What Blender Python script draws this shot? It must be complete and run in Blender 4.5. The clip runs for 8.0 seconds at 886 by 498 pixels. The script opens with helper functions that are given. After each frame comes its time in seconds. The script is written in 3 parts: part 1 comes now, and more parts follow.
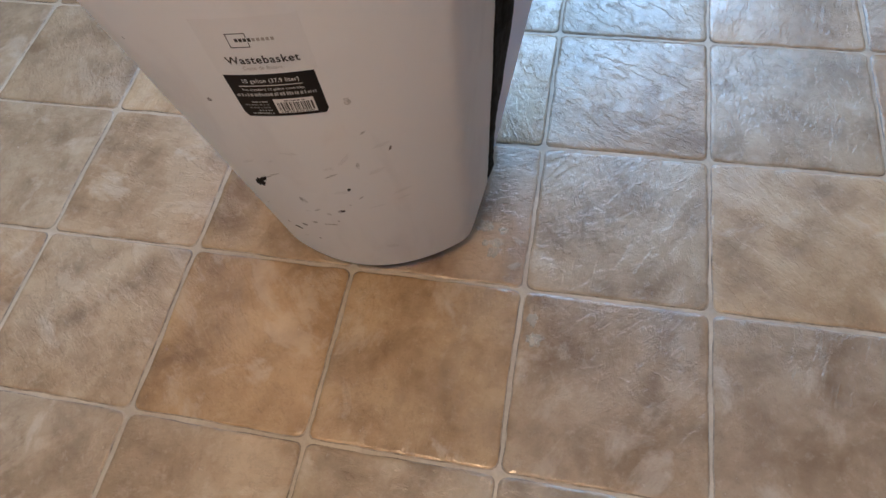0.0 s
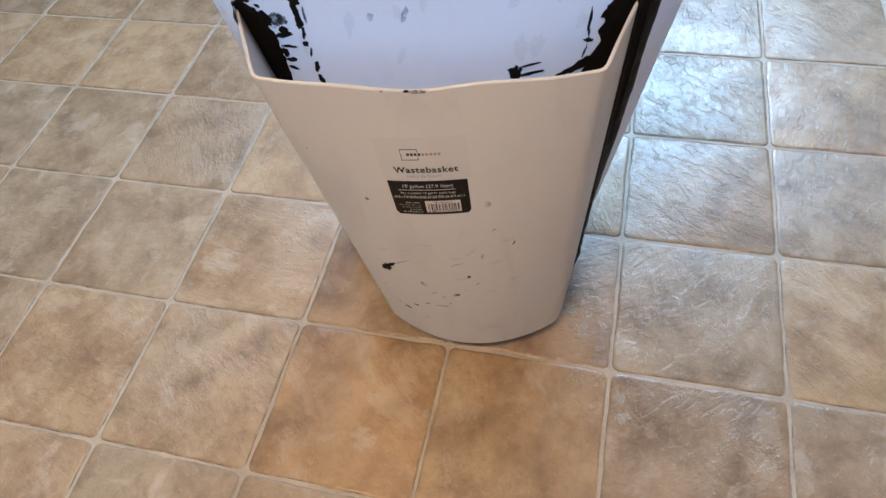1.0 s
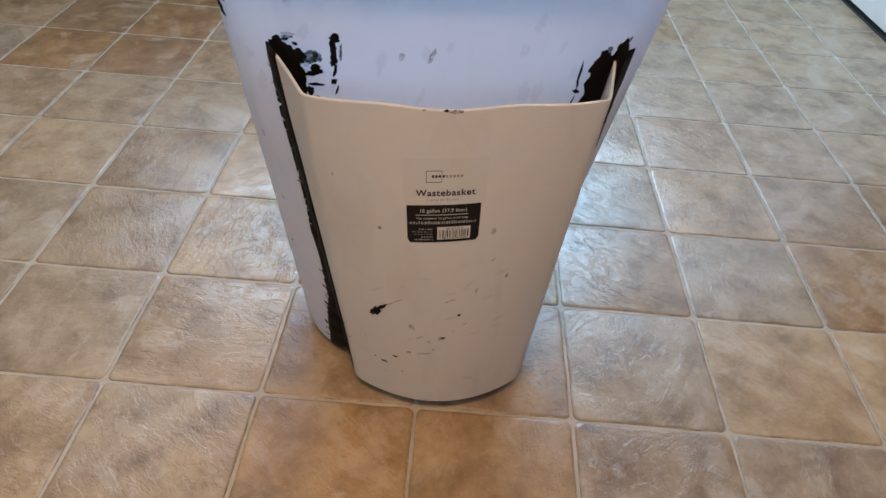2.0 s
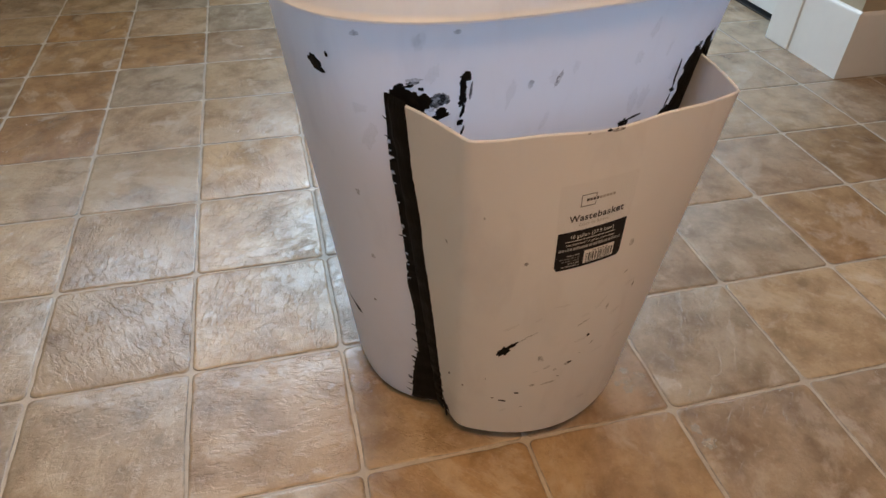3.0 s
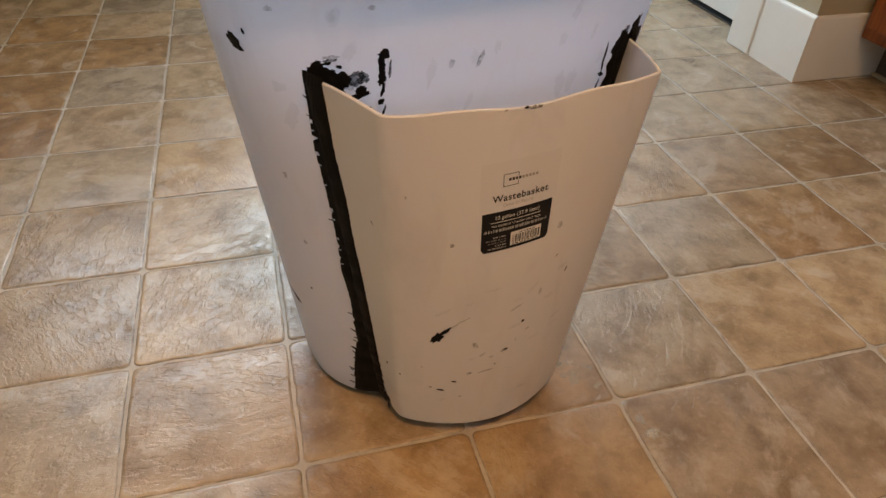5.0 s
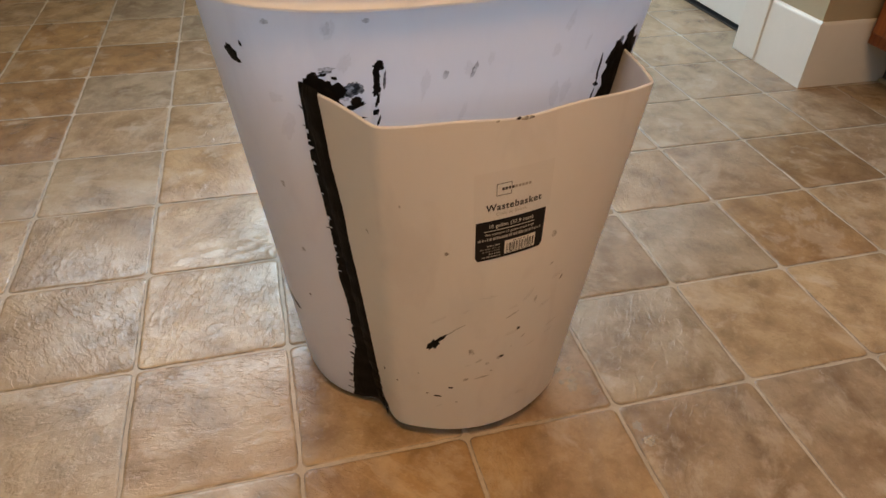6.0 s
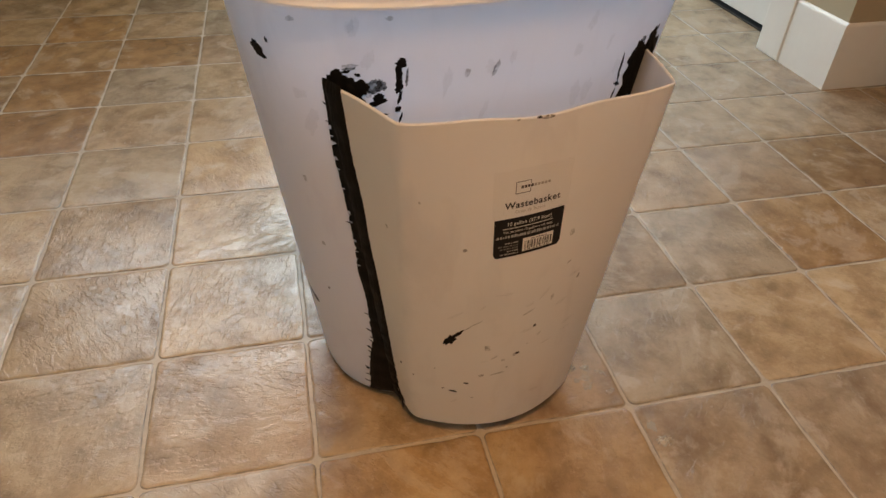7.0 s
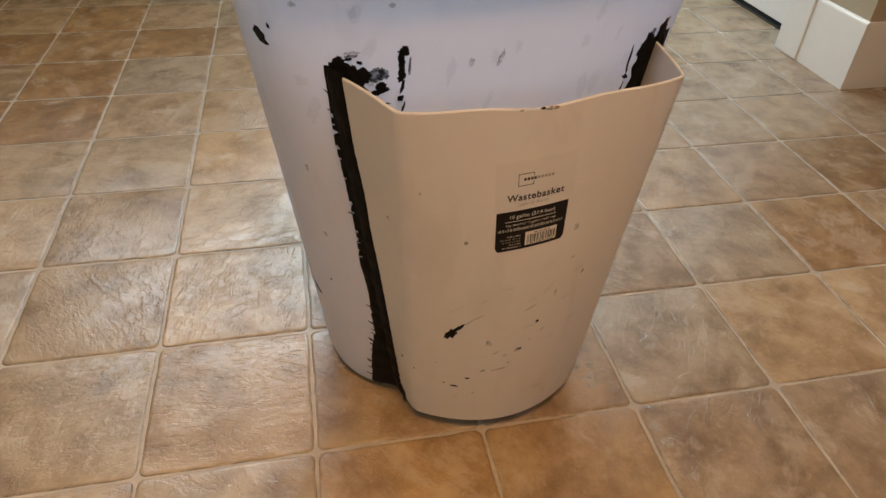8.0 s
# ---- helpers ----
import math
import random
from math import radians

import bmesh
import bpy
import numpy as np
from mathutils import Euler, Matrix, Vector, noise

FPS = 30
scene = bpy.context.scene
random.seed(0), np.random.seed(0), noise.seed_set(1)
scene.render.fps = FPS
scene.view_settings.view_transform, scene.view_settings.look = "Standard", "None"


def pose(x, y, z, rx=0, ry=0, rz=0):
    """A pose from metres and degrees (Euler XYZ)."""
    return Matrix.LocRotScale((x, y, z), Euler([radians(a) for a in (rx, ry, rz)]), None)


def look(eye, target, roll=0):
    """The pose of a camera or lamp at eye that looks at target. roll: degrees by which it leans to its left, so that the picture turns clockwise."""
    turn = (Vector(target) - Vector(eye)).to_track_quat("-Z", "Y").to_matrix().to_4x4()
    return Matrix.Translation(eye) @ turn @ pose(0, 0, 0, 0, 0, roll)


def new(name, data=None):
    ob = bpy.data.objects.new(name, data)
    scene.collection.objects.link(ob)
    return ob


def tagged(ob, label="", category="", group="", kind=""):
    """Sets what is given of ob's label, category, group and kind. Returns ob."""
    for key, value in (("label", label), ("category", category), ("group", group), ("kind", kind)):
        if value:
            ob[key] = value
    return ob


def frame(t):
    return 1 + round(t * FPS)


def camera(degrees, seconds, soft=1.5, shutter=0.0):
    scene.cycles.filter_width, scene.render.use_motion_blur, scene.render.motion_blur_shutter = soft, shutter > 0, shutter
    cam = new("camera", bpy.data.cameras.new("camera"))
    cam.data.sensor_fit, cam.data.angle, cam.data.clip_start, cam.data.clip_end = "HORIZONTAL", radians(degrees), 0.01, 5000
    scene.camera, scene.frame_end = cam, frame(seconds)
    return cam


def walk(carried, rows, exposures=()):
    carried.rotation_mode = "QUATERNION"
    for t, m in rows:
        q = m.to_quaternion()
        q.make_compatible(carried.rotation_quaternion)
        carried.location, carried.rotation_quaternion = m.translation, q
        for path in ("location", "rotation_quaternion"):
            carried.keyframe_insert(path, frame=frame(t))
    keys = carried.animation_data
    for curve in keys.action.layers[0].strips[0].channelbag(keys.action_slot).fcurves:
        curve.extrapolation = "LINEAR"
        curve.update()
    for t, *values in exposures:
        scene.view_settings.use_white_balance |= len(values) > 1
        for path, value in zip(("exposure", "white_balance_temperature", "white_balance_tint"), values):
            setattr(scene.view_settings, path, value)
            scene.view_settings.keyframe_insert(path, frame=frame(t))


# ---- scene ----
cam = camera(66.8, 8.0)
PATH = [
    (0, (0.029, -0.301, 0.613), (-0.306, 0.648, -1.115), -10.3),
    (0.1, (-0.013, -0.337, 0.603), (-0.308, 0.646, -1.112), -9.8),
    (0.2, (-0.034, -0.35, 0.602), (-0.315, 0.665, -1.098), -8.8),
    (0.3, (-0.032, -0.348, 0.606), (-0.335, 0.708, -1.065), -7.1),
    (0.4, (-0.029, -0.338, 0.607), (-0.337, 0.757, -1.038), -5.7),
    (0.5, (-0.033, -0.328, 0.617), (-0.332, 0.784, -1.018), -4.1),
    (0.7, (-0.038, -0.314, 0.656), (-0.479, 0.79, -0.952), -10.6),
    (1, (-0.043, -0.341, 0.683), (-0.453, 0.773, -0.927), -9.2),
    (1.2, (-0.060, -0.378, 0.700), (-0.345, 0.858, -0.846), -2.8),
    (2.3, (-0.231, -0.469, 0.629), (-0.11, 1.067, -0.646), 3.6),
    (2.5, (-0.295, -0.45, 0.629), (-0.035, 1.082, -0.63), 3.2),
    (3, (-0.392, -0.404, 0.629), (0.018, 1.094, -0.632), 1.7),
    (3.5, (-0.395, -0.401, 0.623), (0.067, 1.039, -0.686), 2.2),
    (4, (-0.373, -0.404, 0.62), (0.116, 1.063, -0.649), 2.3),
    (4.5, (-0.356, -0.41, 0.617), (0.145, 1.069, -0.632), 2.5),
    (4.7, (-0.354, -0.42, 0.609), (0.123, 1.075, -0.632), 2.4),
    (5.8, (-0.332, -0.435, 0.608), (0.109, 1.09, -0.609), 2.3),
    (6, (-0.337, -0.435, 0.616), (0.093, 1.089, -0.606), 2.0),
    (6.5, (-0.338, -0.435, 0.622), (0.056, 1.094, -0.606), 2.1),
    (7, (-0.34, -0.439, 0.619), (0.042, 1.091, -0.612), 2.0),
    (7.5, (-0.336, -0.435, 0.612), (0.035, 1.097, -0.618), 2.6),
    (8, (-0.329, -0.438, 0.612), (0.012, 1.094, -0.627), 2.2),
]
EXPOSURES = [(0.0, 0.04, 5100, 4), (0.5, 0.28, 5120, 3), (1.0, 0.39, 5300, 3), (1.2, 0.36, 5350, 3), (2.5, -0.05, 5900, 6), (3.5, -0.08, 6700, 9), (5.0, -0.08, 7200, 10), (8.0, -0.08, 7500, 10)]
walk(cam, [(t, look(eye, target, roll)) for t, eye, target, roll in PATH], EXPOSURES)

# ---- light ----
world = bpy.data.worlds.new("world")
scene.world = world
world.use_nodes = True
sky = world.node_tree.nodes.new("ShaderNodeTexSky")
sky.sky_type, sky.sun_disc, sky.sun_elevation, sky.sun_rotation = "NISHITA", False, radians(35), radians(200)
world.node_tree.links.new(sky.outputs[0], world.node_tree.nodes["Background"].inputs[0])
world.node_tree.nodes["Background"].inputs[1].default_value = 0.08


def area(name, m, w, h, power, colour, spread=180):
    data = bpy.data.lights.new(name, "AREA")
    data.shape, data.size, data.size_y, data.energy, data.color, data.spread = "RECTANGLE", w, h, power, colour, radians(spread)
    ob = new(name, data)
    ob.matrix_world = m
    return ob


WIN_POWER, LAMP_POWER, FILL_POWER = 74.0, 17.5, 8.0
area("window_daylight", look((-0.42, 2.51, 1.68), (-0.38, 0.0, 0.3)), 2.36, 0.9, WIN_POWER, (0.62, 0.80, 1.0))
# added cool fill from the south to lift the front panel, no known window
area("window_daylight", look((-0.5, -3.97, 1.5), (-0.5, 0.0, 0.6)), 1.4, 1.0, FILL_POWER, (0.62, 0.80, 1.0))
# the warm light is inferred; these unseen fixtures and their sizes are added
LAMPS = ((-0.30, -0.80, 1.0, 0.56), (-1.1, 0.75, 0.16, 0.22))  # place, share of the power, width
for lx, ly, share, wide in LAMPS:
    area("ceiling_lamp_light", look((lx, ly, 2.31), (lx, ly, 0)), wide, wide, LAMP_POWER * share, (1.0, 0.55, 0.25), 120)

# ---- materials ----


class Nodes:
    """A small helper to write node trees."""

    def __init__(self, name):
        self.mat = bpy.data.materials.new(name)
        self.mat.use_nodes = True
        self.tree = self.mat.node_tree
        self.bsdf = self.tree.nodes["Principled BSDF"]
        self.out = self.tree.nodes["Material Output"]

    def add(self, kind, **inputs):
        node = self.tree.nodes.new(kind)
        for key, value in inputs.items():
            self.put(node.inputs[key.replace("_", " ")], value)
        return node

    def put(self, socket, value):
        if isinstance(value, bpy.types.NodeSocket):
            self.tree.links.new(value, socket)
        else:
            socket.default_value = value

    def noise(self, vector, scale, detail=6.0, rough=0.6, distort=0.0):
        return self.add("ShaderNodeTexNoise", Vector=vector, Scale=scale, Detail=detail, Roughness=rough, Distortion=distort).outputs["Fac"]

    def ramp(self, value, *stops):
        node = self.add("ShaderNodeValToRGB", Fac=value)
        while len(node.color_ramp.elements) < len(stops):
            node.color_ramp.elements.new(0.5)
        for e, (at, c) in zip(node.color_ramp.elements, stops):
            e.position, e.color = at, (*c, 1) if isinstance(c, tuple) else (c, c, c, 1)
        return node.outputs["Color"]

    def mix(self, fac, a, b, how="MIX"):
        node = self.tree.nodes.new("ShaderNodeMix")
        node.data_type, node.blend_type = "RGBA", how
        for socket, value in ((node.inputs[0], fac), (node.inputs[6], a), (node.inputs[7], b)):
            self.put(socket, (*value, 1) if isinstance(value, tuple) and len(value) == 3 else value)
        return node.outputs[2]

    def math(self, how, a, b=0.0):
        node = self.tree.nodes.new("ShaderNodeMath")
        node.operation = how
        self.put(node.inputs[0], a), self.put(node.inputs[1], b)
        return node.outputs[0]

    def bump(self, height, strength, distance):
        return self.add("ShaderNodeBump", Strength=strength, Distance=distance, Height=height).outputs["Normal"]

    def base(self, colour=None, rough=None, normal=None, **more):
        for key, value in (("Base Color", colour), ("Roughness", rough), ("Normal", normal)):
            if value is not None:
                self.put(self.bsdf.inputs[key], (*value, 1) if isinstance(value, tuple) and len(value) == 3 else value)
        for key, value in more.items():
            self.put(self.bsdf.inputs[key.replace("_", " ")], value)
        return self.mat


def tile_material():
    n = Nodes("vinyl_tile")
    place = n.add("ShaderNodeTexCoord").outputs["Object"]
    info = n.add("ShaderNodeObjectInfo").outputs["Random"]
    shift = n.add("ShaderNodeCombineXYZ", X=n.math("MULTIPLY", info, 37.0), Y=n.math("MULTIPLY", info, 91.0), Z=n.math("MULTIPLY", info, 13.0)).outputs[0]
    where = n.add("ShaderNodeVectorMath", **{}).outputs[0]
    adder = where.node
    adder.operation = "ADD"
    n.put(adder.inputs[0], place), n.put(adder.inputs[1], shift)
    turn = n.add("ShaderNodeVectorRotate", Vector=where, Angle=n.math("MULTIPLY", info, 50.0)).outputs[0]
    vec = turn
    broad = n.noise(vec, 8.0, 6, 0.60, 0.35)
    cloud = n.noise(vec, 19.0, 6, 0.6, 0.25)
    fine = n.noise(vec, 95.0, 7, 0.72, 0.1)
    grit = n.noise(vec, 420.0, 3, 0.7)
    tone = n.ramp(broad, (0.30, (0.205, 0.145, 0.090)), (0.43, (0.315, 0.240, 0.160)), (0.54, (0.400, 0.320, 0.225)), (0.70, (0.255, 0.200, 0.150)))
    patch = n.ramp(cloud, (0.32, (0.165, 0.115, 0.070)), (0.46, (0.315, 0.240, 0.160)), (0.61, (0.475, 0.395, 0.285)))
    colour = n.mix(0.55, tone, patch)
    colour = n.mix(n.math("MULTIPLY", n.ramp(fine, (0.36, 1.0), (0.45, 0.0)), 0.20), colour, (0.14, 0.100, 0.07))
    colour = n.mix(n.math("MULTIPLY", n.ramp(fine, (0.54, 0.0), (0.66, 1.0)), 0.22), colour, (0.56, 0.51, 0.43))
    colour = n.mix(n.math("MULTIPLY", n.ramp(grit, (0.34, 1.0), (0.46, 0.0)), 0.10), colour, (0.19, 0.145, 0.105))
    tint = n.ramp(info, (0.0, (0.74, 0.77, 0.81)), (0.25, (0.91, 0.89, 0.85)), (0.5, (0.99, 0.93, 0.81)), (0.75, (0.78, 0.73, 0.70)), (1.0, (0.94, 0.87, 0.77)))
    colour = n.mix(1.0, colour, tint, "MULTIPLY")
    # own tint of each tile: print tone and some painted lamplight
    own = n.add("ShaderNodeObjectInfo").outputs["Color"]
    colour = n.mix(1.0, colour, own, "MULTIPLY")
    flake = n.noise(vec, 15.0, 6, 0.6, 0.5)
    colour = n.mix(n.math("MULTIPLY", n.ramp(flake, (0.60, 0.0), (0.68, 1.0)), 0.28), colour, (0.60, 0.56, 0.49))
    ridge = n.math("ABSOLUTE", n.math("SUBTRACT", n.noise(vec, 13.0, 5, 0.66, 0.35), 0.5))
    crack = n.ramp(ridge, (0.0, 0.0), (0.035, 1.0))
    colour = n.mix(n.math("MULTIPLY", n.ramp(ridge, (0.0, 1.0), (0.016, 0.0)), n.ramp(broad, (0.50, 0.0), (0.64, 0.16))), colour, (0.15, 0.112, 0.08))
    drawn = n.add("ShaderNodeMapping", Vector=vec)
    drawn.inputs["Scale"].default_value = (1.0, 0.5, 1.0)
    ledge = n.noise(drawn.outputs[0], 17.0, 8, 0.64, 0.2)
    plates = n.ramp(ledge, (0.38, 0.0), (0.41, 0.30), (0.475, 0.38), (0.505, 0.66), (0.565, 0.74), (0.60, 1.0))
    colour = n.mix(n.math("MULTIPLY", n.ramp(ledge, (0.55, 0.0), (0.62, 1.0)), 0.26), colour, (0.52, 0.46, 0.37))
    colour = n.mix(n.math("MULTIPLY", n.ramp(ledge, (0.37, 1.0), (0.43, 0.0)), 0.26), colour, (0.22, 0.165, 0.115))
    curl = n.noise(drawn.outputs[0], 58.0, 6, 0.62, 0.5)
    where_curled = n.ramp(n.noise(vec, 9.0, 3, 0.5), (0.48, 0.0), (0.60, 1.0))
    layers = n.math("ADD", n.math("MULTIPLY", plates, 0.95), n.math("MULTIPLY", n.math("MULTIPLY", n.ramp(curl, (0.48, 0.0), (0.535, 1.0)), where_curled), 0.3))
    height = n.math("ADD", layers, n.math("MULTIPLY", fine, 0.4))
    height = n.math("ADD", height, n.math("MULTIPLY", crack, 0.10))
    rough = n.ramp(fine, (0.3, 0.29), (0.7, 0.12))
    return n.base(colour, rough, n.bump(height, 0.68, 0.0017), Specular_IOR_Level=0.72)


def plain(name, colour, rough, grain=60.0, vary=0.06, bump=0.0006, **more):
    """Paint, wood or stone of one tone, with two scales of variation."""
    n = Nodes(name)
    place = n.add("ShaderNodeTexCoord").outputs["Object"]
    big, small = n.noise(place, grain * 0.08, 4, 0.6), n.noise(place, grain, 6, 0.65)
    dark, light = tuple(c * (1 - 2 * vary) for c in colour), tuple(min(1.0, c * (1 + vary)) for c in colour)
    tone = n.mix(0.45, n.ramp(big, (0.35, dark), (0.65, light)), n.ramp(small, (0.3, dark), (0.7, light)))
    return n.base(tone, n.ramp(small, (0.3, max(0.02, rough - 0.06)), (0.7, min(1.0, rough + 0.06))), n.bump(small, 0.25, bump), **more)


def wood(name, dark, light, rough=0.4):
    n = Nodes(name)
    place = n.add("ShaderNodeMapping", Vector=n.add("ShaderNodeTexCoord").outputs["Object"])
    place.inputs["Scale"].default_value = (30.0, 30.0, 2.2)
    grain = n.noise(place.outputs[0], 1.6, 8, 0.65, 1.2)
    colour = n.ramp(grain, (0.32, dark), (0.6, light))
    return n.base(colour, rough, n.bump(grain, 0.2, 0.0006))


def plastic(name, sheer, through_tint=(0.93, 0.935, 0.95, 1.0)):
    """White moulded polypropylene that lets some light through, a little scuffed."""
    n = Nodes(name)
    place = n.add("ShaderNodeTexCoord").outputs["Object"]
    smear, speck, fog = n.noise(place, 11.0, 5, 0.6, 0.8), n.noise(place, 70.0, 6, 0.7, 0.4), n.noise(place, 4.0, 3, 0.5)
    colour = n.mix(n.math("MULTIPLY", n.ramp(smear, (0.52, 0.0), (0.72, 1.0)), 0.10), (0.88, 0.875, 0.865), (0.68, 0.64, 0.60))
    colour = n.mix(n.math("MULTIPLY", n.ramp(speck, (0.66, 0.0), (0.76, 1.0)), 0.14), colour, (0.42, 0.37, 0.33))
    tall = n.add("ShaderNodeMapping", Vector=place)
    tall.inputs["Scale"].default_value = (1.0, 1.0, 0.35)
    haze = n.noise(tall.outputs[0], 26.0, 5, 0.55, 0.5)
    colour = n.mix(n.math("MULTIPLY", n.ramp(haze, (0.54, 0.0), (0.70, 1.0)), 0.22), colour, (0.55, 0.52, 0.52))
    orange_peel = n.noise(place, 900.0, 2, 0.5)
    normal = n.bump(n.math("ADD", n.math("MULTIPLY", orange_peel, 0.05), fog), 0.12, 0.002)
    n.base(colour, n.ramp(smear, (0.3, 0.36), (0.7, 0.48)), normal, Specular_IOR_Level=0.55)
    thin = n.add("ShaderNodeBsdfTranslucent", Color=through_tint)
    blend = n.add("ShaderNodeMixShader", Fac=sheer)
    n.tree.links.new(n.bsdf.outputs[0], blend.inputs[1])
    n.tree.links.new(thin.outputs[0], blend.inputs[2])
    n.tree.links.new(blend.outputs[0], n.out.inputs["Surface"])
    return n.mat


def smear_material(name, colour, cover, low=0.15):
    """A thin film dragged over the plastic, torn open in streaks."""
    n = Nodes(name)
    place = n.add("ShaderNodeTexCoord").outputs["Object"]
    torn = n.noise(place, 230.0, 5, 0.7, 0.6)
    return n.base(colour, 0.5, Alpha=n.math("MULTIPLY", n.ramp(torn, (0.36, low), (0.60, 1.0)), cover))


def adhesive_material():
    n = Nodes("black_adhesive")
    place = n.add("ShaderNodeTexCoord").outputs["Object"]
    comb = n.add("ShaderNodeMapping", Vector=place)
    comb.inputs["Scale"].default_value = (1.0, 1.0, 0.25)
    drag = n.noise(comb.outputs[0], 160.0, 6, 0.65, 0.5)
    return n.base(n.ramp(drag, (0.3, (0.003, 0.003, 0.003)), (0.7, (0.009, 0.008, 0.008))), n.ramp(drag, (0.3, 0.5), (0.7, 0.75)), n.bump(drag, 0.6, 0.0015), Specular_IOR_Level=0.12)


def edge_material():
    """Dark edge of the embossed joint: grime and painted-in joint shade, broken up by noise."""
    n = Nodes("tile_edge_dirt_shade")
    place = n.add("ShaderNodeNewGeometry").outputs["Position"]
    breakup = n.noise(place, 45.0, 5, 0.65)
    return n.base(n.ramp(breakup, (0.38, (0.118, 0.094, 0.070)), (0.50, (0.215, 0.177, 0.136)), (0.62, (0.33, 0.282, 0.222))), 0.5)


TILE = tile_material()
TILE_EDGE = edge_material()
GROUT = plain("grout", (0.405, 0.357, 0.285), 0.42, 220, 0.14)
WHITE_PAINT = plain("white_paint", (0.78, 0.79, 0.77), 0.38, 40, 0.02, 0.0003)
WALL_PAINT = plain("tan_wall_paint", (0.42, 0.37, 0.26), 0.75, 90, 0.03)
CEILING_PAINT = plain("ceiling_paint", (0.75, 0.74, 0.71), 0.85, 60, 0.03)
RED_WOOD = wood("orange_stained_wood", (0.15, 0.042, 0.012), (0.32, 0.098, 0.026))
TOE_DARK = plain("dark_toe_kick", (0.13, 0.095, 0.075), 0.5, 80, 0.15)
STONE = plain("worktop_laminate", (0.30, 0.27, 0.23), 0.35, 140, 0.2)
SHADOW_GAP = plain("dark_door_gap", (0.03, 0.028, 0.026), 0.7, 50, 0.1)
BODY_PLASTIC = plastic("translucent_white_plastic", 0.44, (0.80, 0.87, 1.0, 1.0))
PANEL_PLASTIC = plastic("white_plastic", 0.24)
RIM_PLASTIC = plastic("rim_plastic", 0.45)
CUT_EDGE = plastic("cut_plastic_edge", 0.6, (0.94, 0.96, 1.0, 1.0))
BLACK = adhesive_material()
SMUDGE = smear_material("grey_smudge", (0.16, 0.145, 0.145), 0.42)
PALE_FLAKE = plain("pale_tile_flake", (0.58, 0.54, 0.46), 0.15, 190, 0.16, 0.003, Alpha=0.42)
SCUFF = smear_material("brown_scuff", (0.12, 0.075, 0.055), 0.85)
LABEL_BLACK = plain("label_black", (0.010, 0.010, 0.012), 0.5, 200, 0.15, Specular_IOR_Level=0.2)
LABEL_FILM = plain("label_film", (0.76, 0.70, 0.56), 0.35, 120, 0.03, Alpha=0.03)
INK = plain("dark_ink", (0.04, 0.035, 0.035), 0.5, 200, 0.1)
PALE_INK = plain("pale_ink", (0.42, 0.39, 0.36), 0.5, 200, 0.1)
LABEL_WHITE = plain("label_white", (0.74, 0.73, 0.71), 0.45, 200, 0.03)
LABEL_GREY = plain("label_grey_print", (0.36, 0.36, 0.36), 0.5, 200, 0.05)
DIM_PRINT = plain("label_dim_print", (0.16, 0.16, 0.165), 0.5, 200, 0.05)
LAMP_GLASS = Nodes("lamp_glass").base((0.9, 0.85, 0.75), 0.4, Emission_Color=(1.0, 0.72, 0.42, 1.0), Emission_Strength=4.0)
METAL = plain("brushed_metal", (0.55, 0.54, 0.52), 0.32, 300, 0.05, Metallic=1.0)
GLASS = Nodes("window_glass").base((1, 1, 1), 0.02, Transmission_Weight=1.0, IOR=1.45)


def part(name, bm, material, parent=None, label=""):
    """A bmesh as one mesh object, under a thing or a part."""
    mesh = bpy.data.meshes.new(name)
    bmesh.ops.recalc_face_normals(bm, faces=bm.faces)
    bm.to_mesh(mesh)
    bm.free()
    mesh.materials.append(material)
    ob = new(name, mesh)
    ob.parent = parent
    return tagged(ob, label)


def smooth(ob, angle=40):
    for p in ob.data.polygons:
        p.use_smooth = True
    ob.data.set_sharp_from_angle(angle=radians(angle))
    return ob


def box(lo, hi, bevel=0.0, segments=2):
    bm = bmesh.new()
    bmesh.ops.create_cube(bm, size=1.0)
    size, mid = Vector(hi) - Vector(lo), (Vector(hi) + Vector(lo)) / 2
    for v in bm.verts:
        v.co = Vector(a * b for a, b in zip(v.co, size)) + mid
    if bevel:
        bmesh.ops.bevel(bm, geom=list(bm.edges), offset=bevel, segments=segments, affect="EDGES", profile=0.5)
    return bm


def join(*boxes):
    bm = boxes[0]
    for other in boxes[1:]:
        mesh = bpy.data.meshes.new("joined")
        other.to_mesh(mesh)
        other.free()
        bm.from_mesh(mesh)
        bpy.data.meshes.remove(mesh)
    return bm


# ---- the room ----
SX, SY = 0.18, 0.1818  # one tile of the sheet floor
X0, X1, Y0, Y1, TOP = -2.34, 0.81, -4.0, 2.55, 2.42
CX = 1.033  # toe kick line of the cabinets


def structure(name, bm, material, label, category="wall"):
    return tagged(part(name, bm, material), label, category, kind="structure")


